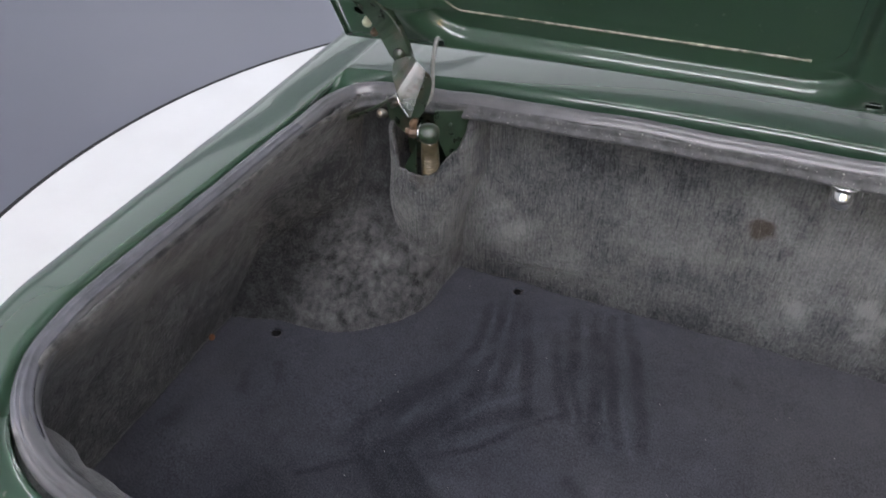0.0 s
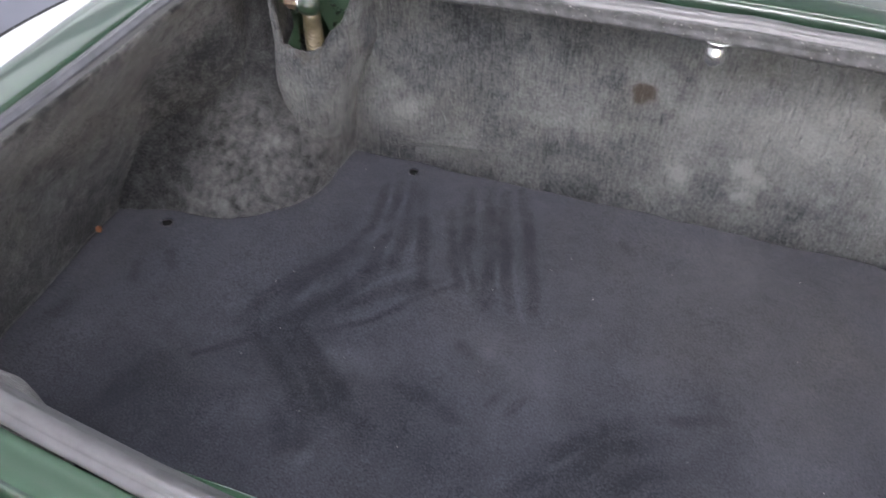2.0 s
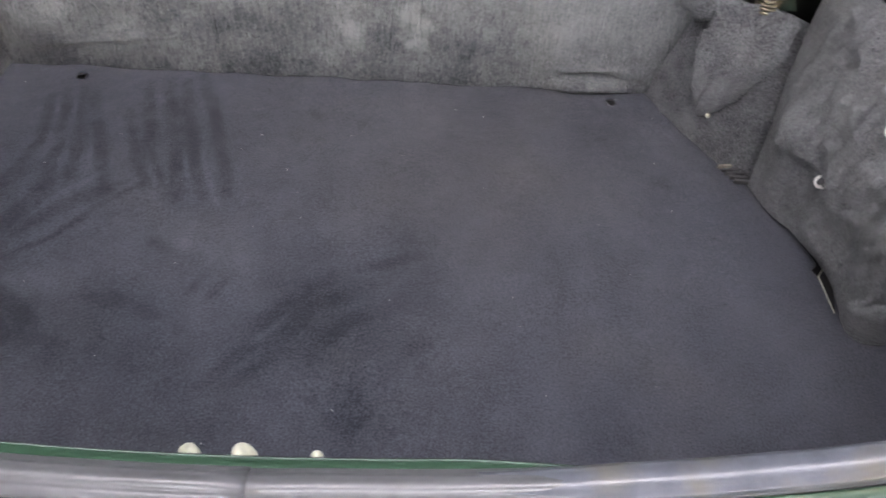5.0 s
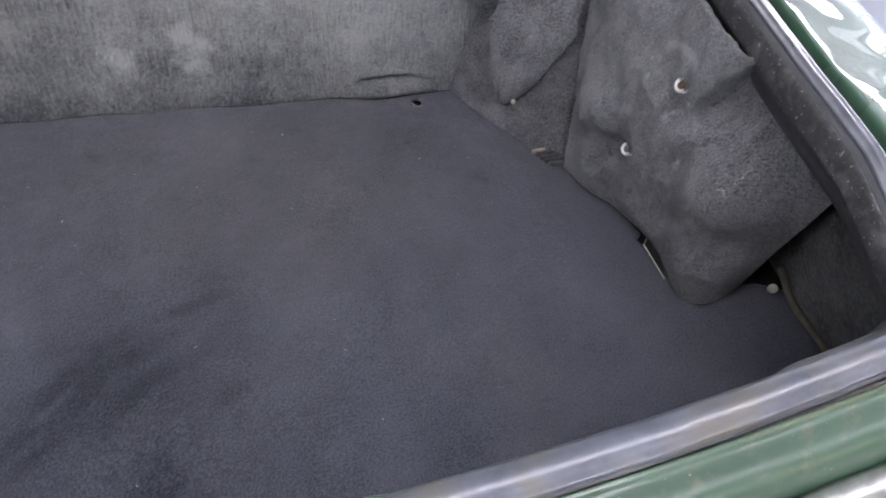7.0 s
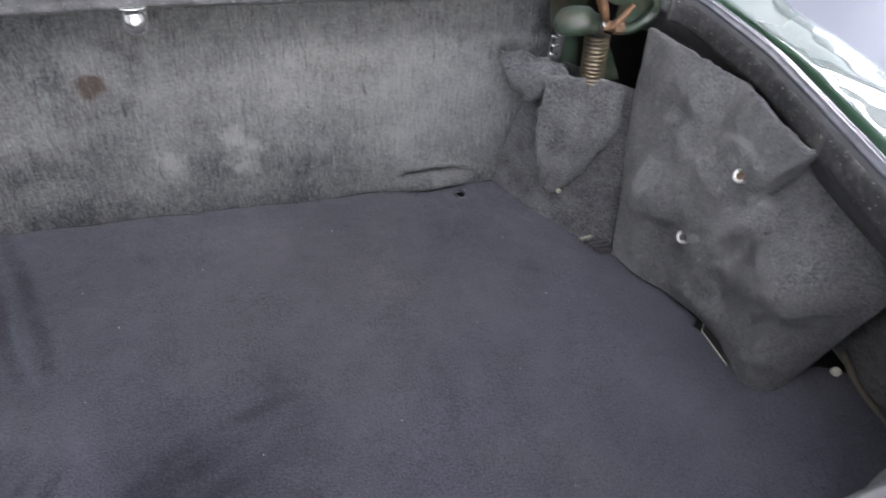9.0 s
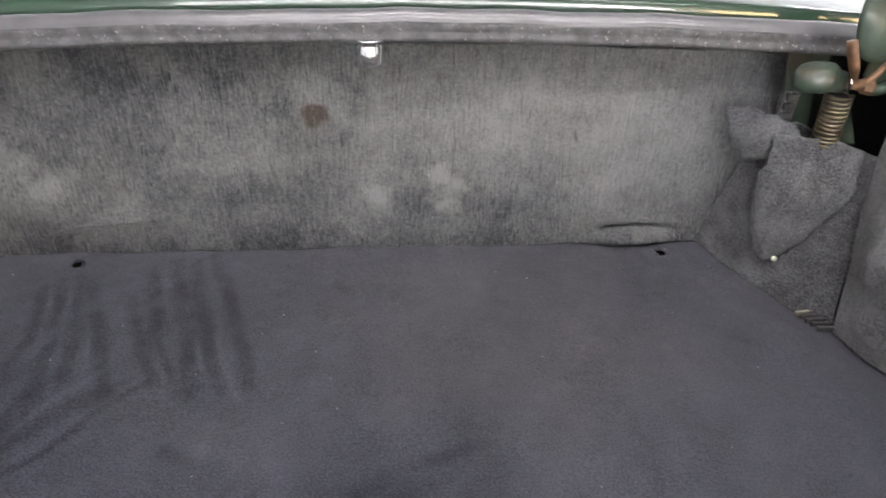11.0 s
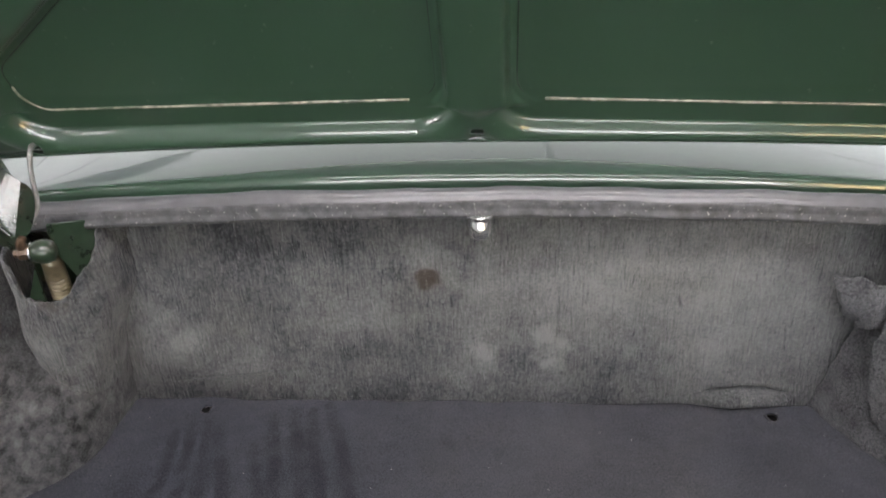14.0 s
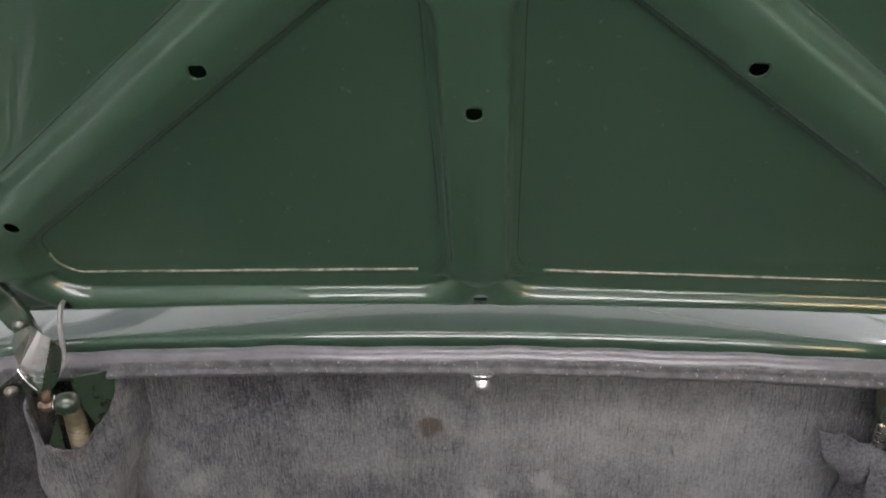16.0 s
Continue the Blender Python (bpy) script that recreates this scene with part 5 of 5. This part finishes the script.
front_carpet = thing("boot_front_carpet", "worn grey ribbed carpet on the boot front wall, brown stain", "carpet")
nu, nv = 300, 140
verts = []
for i in range(nu):
    x = -0.515 + 1.033 * i / (nu - 1)
    for j in range(nv):
        z = (lip_height(x, YF) - 0.043 + 0.0025 * fractal((x, 2, 8), 22.0, 3)) * j / (nv - 1)
        y = 0.699 + 0.10 * z - 0.006 * math.exp(-(z / 0.022) ** 2) * (0.6 + 0.8 * fractal((x, 0, 1), 14, 2)) + 0.004 * fractal((x, z * 0.6, 2), 10.0, 3)
        slit = 0.024 - 0.004 * ((x - 0.345) / 0.05) ** 2 + 0.002 * fractal((x, 0, 6), 30, 2)
        y -= 0.014 * math.exp(-((x - 0.345) / 0.052) ** 4 - ((z - 0.009) / 0.010) ** 2)
        y += 0.016 * math.exp(-((x - 0.345) / 0.042) ** 4 - ((z - slit) / 0.0030) ** 2)
        y -= 0.006 * math.exp(-((x - 0.345) / 0.060) ** 4 - ((z - slit - 0.012) / 0.008) ** 2)
        y -= 0.006 * math.exp(-((x + 0.33) / 0.08) ** 2 - ((z - 0.045 - 0.1 * (x + 0.33)) / 0.007) ** 2)
        y += 0.03 * float(smooth_step(-0.488, -0.515, x))
        # the sheet bellies out beside the pillar
        y -= 0.012 * math.exp(-((x + 0.425) / 0.030) ** 2 - ((z - 0.075) / 0.05) ** 2)
        verts.append((x, y, z + 0.001 + 0.0018 * fractal((x, 0, 3), 25, 2) * (1 - j / (nv - 1))))
carpet_sheet("carpet_sheet", verts, grid_faces(nu, nv), WALL_CARPET, front_carpet, wall_tone, stain=wall_stain)

# left wall carpet, leaning outwards to the floor
side_carpet = thing("boot_side_carpet", "dark grey worn carpet on the boot side wall", "carpet", "side carpets")
nu, nv = 120, 44
verts = []
for i in range(nu):
    y = 0.03 + 0.70 * i / (nu - 1)
    # at the rear corner the edge dips under the lip and follows it inwards
    rear_ = 1 - float(smooth_step(0.03, 0.15, y))
    for j in range(nv):
        w = j / (nv - 1)
        z = (0.2900 - 0.070 * rear_) * w
        x = -0.757 + 0.086 * w ** 1.6 + 0.003 * fractal((y, z, 3), 9, 3) * (1 - w ** 6) + (0.0215 + 0.0020 * fractal((y, 0, 8), 40, 2)) * float(smooth_step(0.62, 0.985, w)) + 0.030 * rear_ * w
        x += 0.0016 * fractal((y, z, 12), 55, 3) + left_bow(y) * w
        # the panel curls inwards round the front corner
        x += 0.090 * float(smooth_step(0.52, 0.68, y)) * (1 - 0.80 * float(smooth_step(0.12, 0.285, z)))
        verts.append((x, y, z + 0.001))


def side_wear(x, y, z):
    return 0.17 + 0.20 * fractal((y, z, 6), 14.0, 5) + 0.18 * fractal((y, z, 9), 70.0, 4) + 0.38 * math.exp(-((z - 0.284) / 0.010) ** 2) * (0.7 + 1.8 * fractal((y, z, 2), 60, 3)) + 0.18 * math.exp(-((y - 0.33) / 0.10) ** 2 - ((z - 0.12) / 0.07) ** 2)


carpet_sheet("carpet_sheet", verts, grid_faces(nu, nv), SIDE_CARPET, side_carpet, side_wear)
v, f = lathe([(0.0048, 0), (0.0048, 0.003), (0.0026, 0.0048), (0.0005, 0.0052)], (-0.750, 0.404, 0.012), (1, 0, 0.3), 12)
part("clip", mesh_from("clip", v, f, rough_material("orange_clip", (0.30, 0.12, 0.05), 0.5)), side_carpet, "small orange-brown trim clip")

# wheel arch and hinge pillar cover
arch_carpet = thing("wheel_arch_carpet", "mottled grey carpet moulded over the wheel arch and hinge pillar", "carpet", "arch carpets")
# plan curves of the moulding at rising heights: a sloping mound below, a shaft beside the pillar above
LEVELS = [(0.000, [(-0.785, 0.448), (-0.735, 0.464), (-0.690, 0.477), (-0.630, 0.483), (-0.556, 0.513), (-0.500, 0.580), (-0.488, 0.655), (-0.476, 0.745)]),
          (0.012, [(-0.782, 0.458), (-0.732, 0.474), (-0.688, 0.484), (-0.630, 0.490), (-0.556, 0.520), (-0.502, 0.585), (-0.488, 0.656), (-0.476, 0.745)]),
          (0.040, [(-0.772, 0.484), (-0.722, 0.508), (-0.682, 0.522), (-0.625, 0.528), (-0.558, 0.548), (-0.506, 0.602), (-0.488, 0.660), (-0.476, 0.745)]),
          (0.075, [(-0.760, 0.518), (-0.710, 0.552), (-0.675, 0.570), (-0.620, 0.574), (-0.564, 0.588), (-0.514, 0.624), (-0.488, 0.664), (-0.476, 0.745)]),
          (0.105, [(-0.742, 0.572), (-0.696, 0.606), (-0.668, 0.618), (-0.618, 0.622), (-0.557, 0.636), (-0.516, 0.656), (-0.488, 0.676), (-0.476, 0.745)]),
          (0.130, [(-0.730, 0.606), (-0.682, 0.650), (-0.656, 0.664), (-0.618, 0.668), (-0.570, 0.678), (-0.530, 0.684), (-0.488, 0.692), (-0.476, 0.745)]),
          (0.190, [(-0.714, 0.650), (-0.666, 0.690), (-0.645, 0.700), (-0.615, 0.698), (-0.570, 0.700), (-0.530, 0.704), (-0.488, 0.708), (-0.476, 0.745)]),
          (0.272, [(-0.692, 0.684), (-0.654, 0.706), (-0.638, 0.714), (-0.612, 0.714), (-0.570, 0.716), (-0.530, 0.718), (-0.488, 0.718), (-0.476, 0.745)])]
nu, nv = 150, 110
RINGS = np.array([[(p.x, p.y) for p in spline([(a, b, 0) for a, b in plan], nu)] for _, plan in LEVELS])
HEIGHTS = [h for h, _ in LEVELS]
verts = []
for i in range(nu):
    for j in range(nv):
        z = 0.272 * (j / (nv - 1)) ** 1.15
        px_, py_ = np.interp(z, HEIGHTS, RINGS[:, i, 0]), np.interp(z, HEIGHTS, RINGS[:, i, 1])
        q = fractal((px_, py_, z), 13.0, 4) * 0.007 * float(smooth_step(0.0, 0.25, i / nu)) + 0.0012 * fractal((px_, py_, z), 90.0, 2)
        verts.append(Vector((px_ + 0.5 * q, py_ - 0.6 * q, z + 0.001 + 0.5 * q * float(smooth_step(0.0, 0.02, z)))))
# soften the kinks between the levels
grid_ = np.array([tuple(p) for p in verts]).reshape(nu, nv, 3)
for _ in range(14):
    grid_[:, 1:-1] = 0.5 * grid_[:, 1:-1] + 0.25 * (grid_[:, :-2] + grid_[:, 2:])
verts = [Vector(p) for p in grid_.reshape(-1, 3)]


def arch_wear_shade(x, y, z):
    """Pale scuffed pile on the mound; shade painted into the shaft above and towards the side wall."""
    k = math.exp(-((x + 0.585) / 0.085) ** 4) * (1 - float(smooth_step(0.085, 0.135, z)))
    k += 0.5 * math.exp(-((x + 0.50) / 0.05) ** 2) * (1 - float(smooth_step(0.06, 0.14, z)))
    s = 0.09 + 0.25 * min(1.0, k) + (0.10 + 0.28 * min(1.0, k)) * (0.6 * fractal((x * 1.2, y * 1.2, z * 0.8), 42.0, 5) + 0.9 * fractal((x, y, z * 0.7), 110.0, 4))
    s += blobs(x, z, [(-0.566, 0.075, 0.012, 0.35), (-0.60, 0.045, 0.03, 0.12), (-0.558, 0.03, 0.02, 0.14), (-0.63, 0.02, 0.03, 0.10), (-0.70, 0.11, 0.03, 0.08)])
    return s + 0.24 * math.exp(-(z / 0.007) ** 2) * (0.4 + 1.6 * abs(fractal((x, y, 2), 40.0, 3))) * float(smooth_step(-0.72, -0.66, x))


carpet_sheet("carpet_sheet", verts, grid_faces(nu, nv), ARCH_CARPET, arch_carpet, arch_wear_shade)
# upright cover round the hinge pillar, cut away in front of the spring
PLAN = spline([(-0.570, 0.716, 0), (-0.574, 0.668, 0), (-0.562, 0.644, 0), (-0.532, 0.635, 0), (-0.500, 0.639, 0), (-0.476, 0.660, 0), (-0.459, 0.688, 0), (-0.451, 0.708, 0), (-0.444, 0.728, 0)], 90)
# below the cut-out the cover swells and drops sharply back to the front wall
LOW = spline([(-0.570, 0.716, 0), (-0.574, 0.668, 0), (-0.562, 0.644, 0), (-0.532, 0.633, 0), (-0.508, 0.634, 0), (-0.489, 0.646, 0), (-0.476, 0.664, 0), (-0.469, 0.690, 0), (-0.472, 0.735, 0)], 90)
nu, nv = 90, 60
verts = []
for i in range(nu):
    s = i / (nu - 1)
    top = 0.262 - 0.053 * float(smooth_step(0.315, 0.375, s)) + 0.034 * float(smooth_step(0.56, 0.74, s)) + 0.040 * float(smooth_step(0.74, 0.84, s))
    top += 0.004 * fractal((s * 3, 0, 5), 9.0, 2)
    for j in range(nv):
        z = 0.004 + (top - 0.004) * j / (nv - 1)
        p = PLAN[i].lerp(LOW[i], 1 - float(smooth_step(0.11, 0.19, z)))
        low_ = max(0.0, 1 - z / 0.19)
        bulge = 0.011 * math.exp(-((z - 0.155) / 0.036) ** 2) * (1 - float(smooth_step(0.7, 0.9, s)))
        q = fractal((p.x, p.y * 2, z), 14.0, 4) * (0.007 - 0.005 * float(smooth_step(0.75, 0.92, s)))
        fray = 0.010 * fractal((0, z, 7), 16.0, 3) * float(smooth_step(0.88, 1.0, s))
        verts.append(Vector((p.x + fray + 0.35 * q + -0.030 * low_ ** 1.5 * float(smooth_step(0.5, 0.8, s)), p.y - q - bulge - 0.018 * low_ ** 1.6 * (1 - 0.85 * float(smooth_step(0.72, 0.95, s))), z)))
carpet_sheet("pillar_cover", verts, grid_faces(nu, nv), WALL_CARPET, arch_carpet, lambda x, y, z: 0.36 + 0.22 * fractal((x, y, z), 30.0, 4) + 0.16 * fractal((x, y, z), 95.0, 3) + 0.10 * math.exp(-((z - 0.13) / 0.06) ** 2),
             stain=lambda x, y, z: float(np.clip(0.75 - 60 * math.hypot((x + 0.512) * 0.6, (z - 0.203)) + 0.8 * fractal((x, z, 5), 90.0, 2), 0, 0.45)) * (y < 0.66))

# right pillar cover with two loose tongues of carpet
pillar = thing("hinge_pillar_carpet", "grey carpet pieces folded round the hinge pillar", "carpet", "arch carpets")


def fuzz_move(amp, scale, seed):
    return lambda u, v, p: (amp * fractal((p.x, p.z, seed), scale, 3), amp * fractal((p.y, p.z, seed + 3), scale, 3), 0)


def flap_tone(x, y, z):
    along = (y - 0.455) * -0.963 + (z - 0.228) * 0.27
    across = (y - 0.455) * 0.27 + (z - 0.228) * 0.963
    # highlight of a pinched fold, painted as a pale wavy line
    crease = math.exp(-((across - 0.006 * math.sin(along * 70)) / 0.0035) ** 2) if x > 0.53 and 0.0 < along < 0.06 else 0.0
    return 0.48 + 0.85 * crease + 0.10 * fractal((x, y, z), 16.0, 3)


v, f = coons([(0.428, 0.704, 0.0), (0.464, 0.630, 0.0), (0.496, 0.578, 0.0), (0.545, 0.528, 0.0)], [(0.500, 0.690, 0.195), (0.545, 0.670, 0.180), (0.600, 0.640, 0.165)],
             [(0.428, 0.704, 0.0), (0.446, 0.700, 0.070), (0.464, 0.698, 0.135), (0.500, 0.690, 0.195)], [(0.545, 0.528, 0.0), (0.572, 0.585, 0.09), (0.600, 0.640, 0.165)], 40, 50, fuzz_move(0.006, 14, 1))
carpet_sheet("backing", v, f, FLAP_CARPET, pillar, lambda x, y, z: 0.30 + 0.2 * fractal((x, y, z), 30, 3))
v, f = coons([(0.474, 0.622, 0.045), (0.484, 0.610, 0.036), (0.496, 0.607, 0.043)], [(0.474, 0.660, 0.190), (0.528, 0.640, 0.192), (0.566, 0.630, 0.184)],
             [(0.474, 0.622, 0.045), (0.456, 0.640, 0.12), (0.474, 0.660, 0.190)], [(0.496, 0.607, 0.043), (0.524, 0.603, 0.085), (0.554, 0.607, 0.130), (0.566, 0.630, 0.184)], 36, 40,
             lambda u, v, p: (0.004 * fractal(p, 18, 3) + 0.004 * fractal((p.z, p.x, 6), 60, 2), -0.009 * math.sin(math.pi * u) * math.sin(math.pi * v) ** 0.7 + 0.006 * math.exp(-((u - 0.32 - 0.2 * v) / 0.08) ** 2) + 0.005 * fractal((p.x, p.z, 2), 18, 3), 0))
carpet_sheet("tongue", v, f, FLAP_CARPET, pillar, lambda x, y, z: 0.33 + 0.22 * fractal((x, y, z), 24.0, 3), 0.006)
v, f = coons([(0.442, 0.694, 0.148), (0.462, 0.676, 0.150), (0.490, 0.652, 0.160)], [(0.416, 0.693, 0.206), (0.442, 0.682, 0.216), (0.492, 0.660, 0.202)],
             [(0.442, 0.694, 0.148), (0.424, 0.690, 0.178), (0.416, 0.693, 0.206)], [(0.490, 0.650, 0.162), (0.494, 0.655, 0.183), (0.492, 0.660, 0.202)], 30, 24,
             lambda u, v, p: (0.007 * fractal(p, 25, 3) + 0.006 * fractal((p.z, p.x, 6), 60, 2), -0.015 * math.sin(math.pi * min(1, u * 1.2 + 0.12)) * math.sin(math.pi * (0.12 + 0.8 * v)), 0.010 * fractal((p.x, p.y, 3), 40, 2)))
carpet_sheet("tongue", v, f, FLAP_CARPET, pillar, lambda x, y, z: 0.33 + 0.22 * fractal((x, y, z), 24.0, 3), 0.006)
v, f = lathe([(0.0035, 0), (0.0035, 0.003), (0.001, 0.0045)], (0.492, 0.606, 0.045), (0, -1, 0.3), 8)
part("staple", mesh_from("staple", v, f, WHITE_PLASTIC), pillar)

# big loose side flap held by two cup washers
side_flap = thing("boot_side_flap", "loose dark grey felt flap held by two screws", "carpet", "side carpets")


def flap_move(u, v, p):
    s = -0.020 * math.sin(math.pi * min(1, u * 1.15)) * math.sin(math.pi * (0.15 + 0.8 * v))
    # the upper lobe laps over the lower one along a slanting fold that dies out past the upper screw
    over = u - (0.575 + 0.40 * (v - 0.77))
    s += 0.024 * float(smooth_step(-0.012, 0.016, over)) * float(smooth_step(0.60, 0.82, v)) * (1 - float(smooth_step(0.10, 0.34, over)))
    s -= 0.008 * math.exp(-((over + 0.05) / 0.05) ** 2) * float(smooth_step(0.62, 0.80, v))
    s -= 0.012 * math.exp(-((u - 0.30) / 0.10) ** 2 - ((v - 0.80) / 0.16) ** 2)
    s -= 0.004 * math.exp(-((u - 0.45) / 0.18) ** 2 - ((v - 0.52) / 0.30) ** 2)
    # shallow trough running down from the fold
    s += 0.012 * math.exp(-((u - 0.60 + 0.10 * (0.7 - v)) / 0.05) ** 2) * math.exp(-((v - 0.45) / 0.26) ** 2)
    s -= 0.016 * math.exp(-((u - 0.76) / 0.14) ** 2 - ((v - 0.50) / 0.28) ** 2)
    s -= 0.010 * math.exp(-((u - 0.14) / 0.10) ** 2) - 0.006 * math.exp(-((u - 0.27 - 0.1 * v) / 0.05) ** 2)
    calm = 0.25 + 0.75 * float(smooth_step(0.0, 0.16, min(u, 1 - u, v, 1 - v)))
    s += 0.010 * calm * fractal((p.y, p.z, 2), 12.0, 4) + 0.003 * fractal((p.y * 1.8, p.z * 0.7, 5), 42.0, 2) + 0.0016 * fractal((p.y * 1.5, p.z * 0.8, 3), 120.0, 2)
    s *= (1.0 + 0.35 * calm) * (0.25 + 0.75 * float(smooth_step(0.0, 0.13, min(v, 1.2 * (1 - u)))))
    return (s, 0.5 * s, 0.003 * fractal((p.y, p.z, 8), 20.0, 2))


v, f = coons([(0.543, 0.520, 0.002), (0.560, 0.470, 0.006), (0.602, 0.396, 0.004), (0.608, 0.345, 0.003), (0.604, 0.300, 0.002), (0.616, 0.280, 0.003), (0.642, 0.276, 0.004), (0.668, 0.285, 0.008)],
             [(0.572, 0.616, 0.276), (0.590, 0.560, 0.286), (0.603, 0.490, 0.287), (0.607, 0.42, 0.286), (0.622, 0.34, 0.276), (0.660, 0.225, 0.245)],
             [(0.543, 0.520, 0.002), (0.556, 0.560, 0.08), (0.566, 0.600, 0.17), (0.572, 0.620, 0.268)], [(0.668, 0.285, 0.008), (0.666, 0.272, 0.055), (0.664, 0.256, 0.12), (0.662, 0.240, 0.18), (0.660, 0.225, 0.245)], 110, 90, flap_move)
carpet_sheet("felt", v, f, FLAP_CARPET, side_flap, flap_tone, 0.007)
WASHER = rough_material("nickel_washer", (0.86, 0.85, 0.81), 0.36, 0.55, 0.08, 60, 0.05)
FLAP_SCREWS = []
for sy, sz in ((0.402, 0.216), (0.430, 0.1075)):
    near_ = min((q for q in v if math.hypot(q.y - sy, q.z - sz) < 0.006), key=lambda q: q.x)
    FLAP_SCREWS.append((near_.x - 0.0030, sy, sz))
for at in FLAP_SCREWS:
    v, f = lathe([(0.0074, -0.004), (0.0082, 0.0008), (0.0074, 0.0028), (0.0060, 0.0030), (0.0045, 0.0012), (0.001, 0.0004)], (at[0] + 0.0014, at[1], at[2]), (-0.85, -0.2, 0.50), 20)
    # bent open, so that only a crescent stays bright
    def opened(q):
        c = sum((Vector(v[k]) for k in q), Vector()) / len(q) - Vector(at)
        return c.z - 0.35 * c.y < 0.35 * math.hypot(c.y, c.z)
    f = [q for q in f if len(q) == 4 and opened(q)]
    washer = part("cup_washer", mesh_from("cup_washer", v, f, WASHER), side_flap, "bright cup washer with a rusty screw")
    v, f = lathe([(0.0044, 0.0008), (0.0040, 0.0022), (0.002, 0.0028), (0.0003, 0.0028)], (at[0] + 0.0014, at[1], at[2]), (-0.85, -0.2, 0.50), 14)
    part("screw", mesh_from("screw", v, f, RUSTY if at[2] > 0.15 else FLANGE), washer)

# dark side panel behind the flap
rear_side = thing("boot_corner_carpet", "dark grey carpeted panel at the rear corner of the boot", "carpet", "side carpets")
nu, nv = 60, 40
verts = []
for i in range(nu):
    y = 0.03 + 0.66 * i / (nu - 1)
    for j in range(nv):
        z = 0.245 * j / (nv - 1)
        verts.append((0.745 - 0.050 * (z / 0.245) ** 1.5 - 0.004 * fractal((y, z, 3), 8, 3), y, z + 0.001))
carpet_sheet("carpet_sheet", verts, grid_faces(nu, nv)[::-1], SIDE_CARPET, rear_side, lambda x, y, z: 0.37 + 0.1 * fractal((x, y, z), 12, 3))
v, f = tube(spline([(0.741, 0.12, 0.004), (0.737, 0.19, 0.004), (0.731, 0.255, 0.006), (0.724, 0.292, 0.03)], 16), 0.0045, 6)
part("edging", mesh_from("edging", v, f, rough_material("yellowed_edge", (0.085, 0.078, 0.055), 0.7)), rear_side, "yellowed fibre edge")
v, f = lathe([(0.0050, -0.004), (0.0056, 0.0), (0.0052, 0.003), (0.0034, 0.0050), (0.0005, 0.0056)], (0.721, 0.283, 0.003), (-0.2, -0.4, 0.9), 14)
part("clip", mesh_from("clip", v, f, WHITE_PLASTIC), rear_side, "off-white plastic trim clip")

slot = bmesh.new()
ring = [slot.verts.new(q) for q in ((0.5945, 0.370, 0.0034), (0.602, 0.378, 0.0038), (0.606, 0.350, 0.0038), (0.598, 0.317, 0.0034))]
slot.faces.new(ring)
thicken(part("torn_slot", bm_data("torn_slot", slot, SHELL), floor_carpet, "dark slot under the torn carpet edge"), 0.002)
v, f = tube([(0.602, 0.380, 0.0040), (0.5945, 0.371, 0.0038), (0.5960, 0.346, 0.0038), (0.5980, 0.318, 0.0036)], 0.0009, 6)
part("torn_backing", mesh_from("torn_backing", v, f, WHITE_PLASTIC), floor_carpet, "pale torn edge of the carpet backing")

# ribbed vent showing beside the flap
vent = thing("floor_vent", "small ribbed dark vent showing beside the carpet edge", "vent")
for k in range(5):
    bm = bmesh.new()
    box(bm, (-0.023 + 0.003 * k, -0.0019, -0.003), (0.023, 0.0019, 0.003), 0.001, Matrix.Translation((0.531 + 0.001 * k, 0.5515 - 0.0072 * k, 0.0045)) @ Matrix.Rotation(radians(7 - 3 * k), 4, "Z"))
    part("slat", bm_data("slat", bm, SEALANT if k == 0 else FLANGE), vent)

# carpet rolls behind the rear corners
for sgn, xa, xb in ((-1, -0.735, -0.43), (1, 0.385, 0.735)):
    roll = thing("rear_corner_carpet", "grey carpet roll behind the rear boot corner", "carpet", "rear corner carpets")
    nu, nv = 50, 30
    verts = []
    for i in range(nu):
        x = xa + (xb - xa) * i / (nu - 1)
        edge_y = 0.036 + 0.090 * x * x
        ax_ = abs(x)
        lobes = (-0.009 if sgn > 0 else -0.010) + 0.016 * float(smooth_step(0.38, 0.43, ax_)) + 0.010 * float(smooth_step(0.505, 0.530, ax_)) + 0.007 * float(smooth_step(0.60, 0.63, ax_)) + 0.004 * fractal((x, 1, 1), 16, 2)
        reach = edge_y - 0.012 + lobes
        top = lip_height(x, 0.05) - 0.018
        for j in range(nv):
            a = math.pi * (0.5 * j / (nv - 1))
            k = j / (nv - 1)
            y = 0.02 + (reach - 0.004) * math.sin(math.pi / 2 * min(1, 0.4 + 1.0 * k)) if k < 0.6 else 0.02 + (reach - 0.004) * math.cos((k - 0.6) / 0.4 * math.pi / 2)
            z = top * 0.8 * k / 0.6 if k < 0.6 else top * (0.8 + 0.2 * math.sin((k - 0.6) / 0.4 * math.pi / 2))
            verts.append((x, y + 0.004 * fractal((x, z, 4), 18, 3), z + 0.001))
    carpet_sheet("carpet_sheet", verts, grid_faces(nu, nv), ARCH_CARPET, roll, lambda x, y, z: 0.36 + 0.1 * fractal((x, y, z), 20, 3))
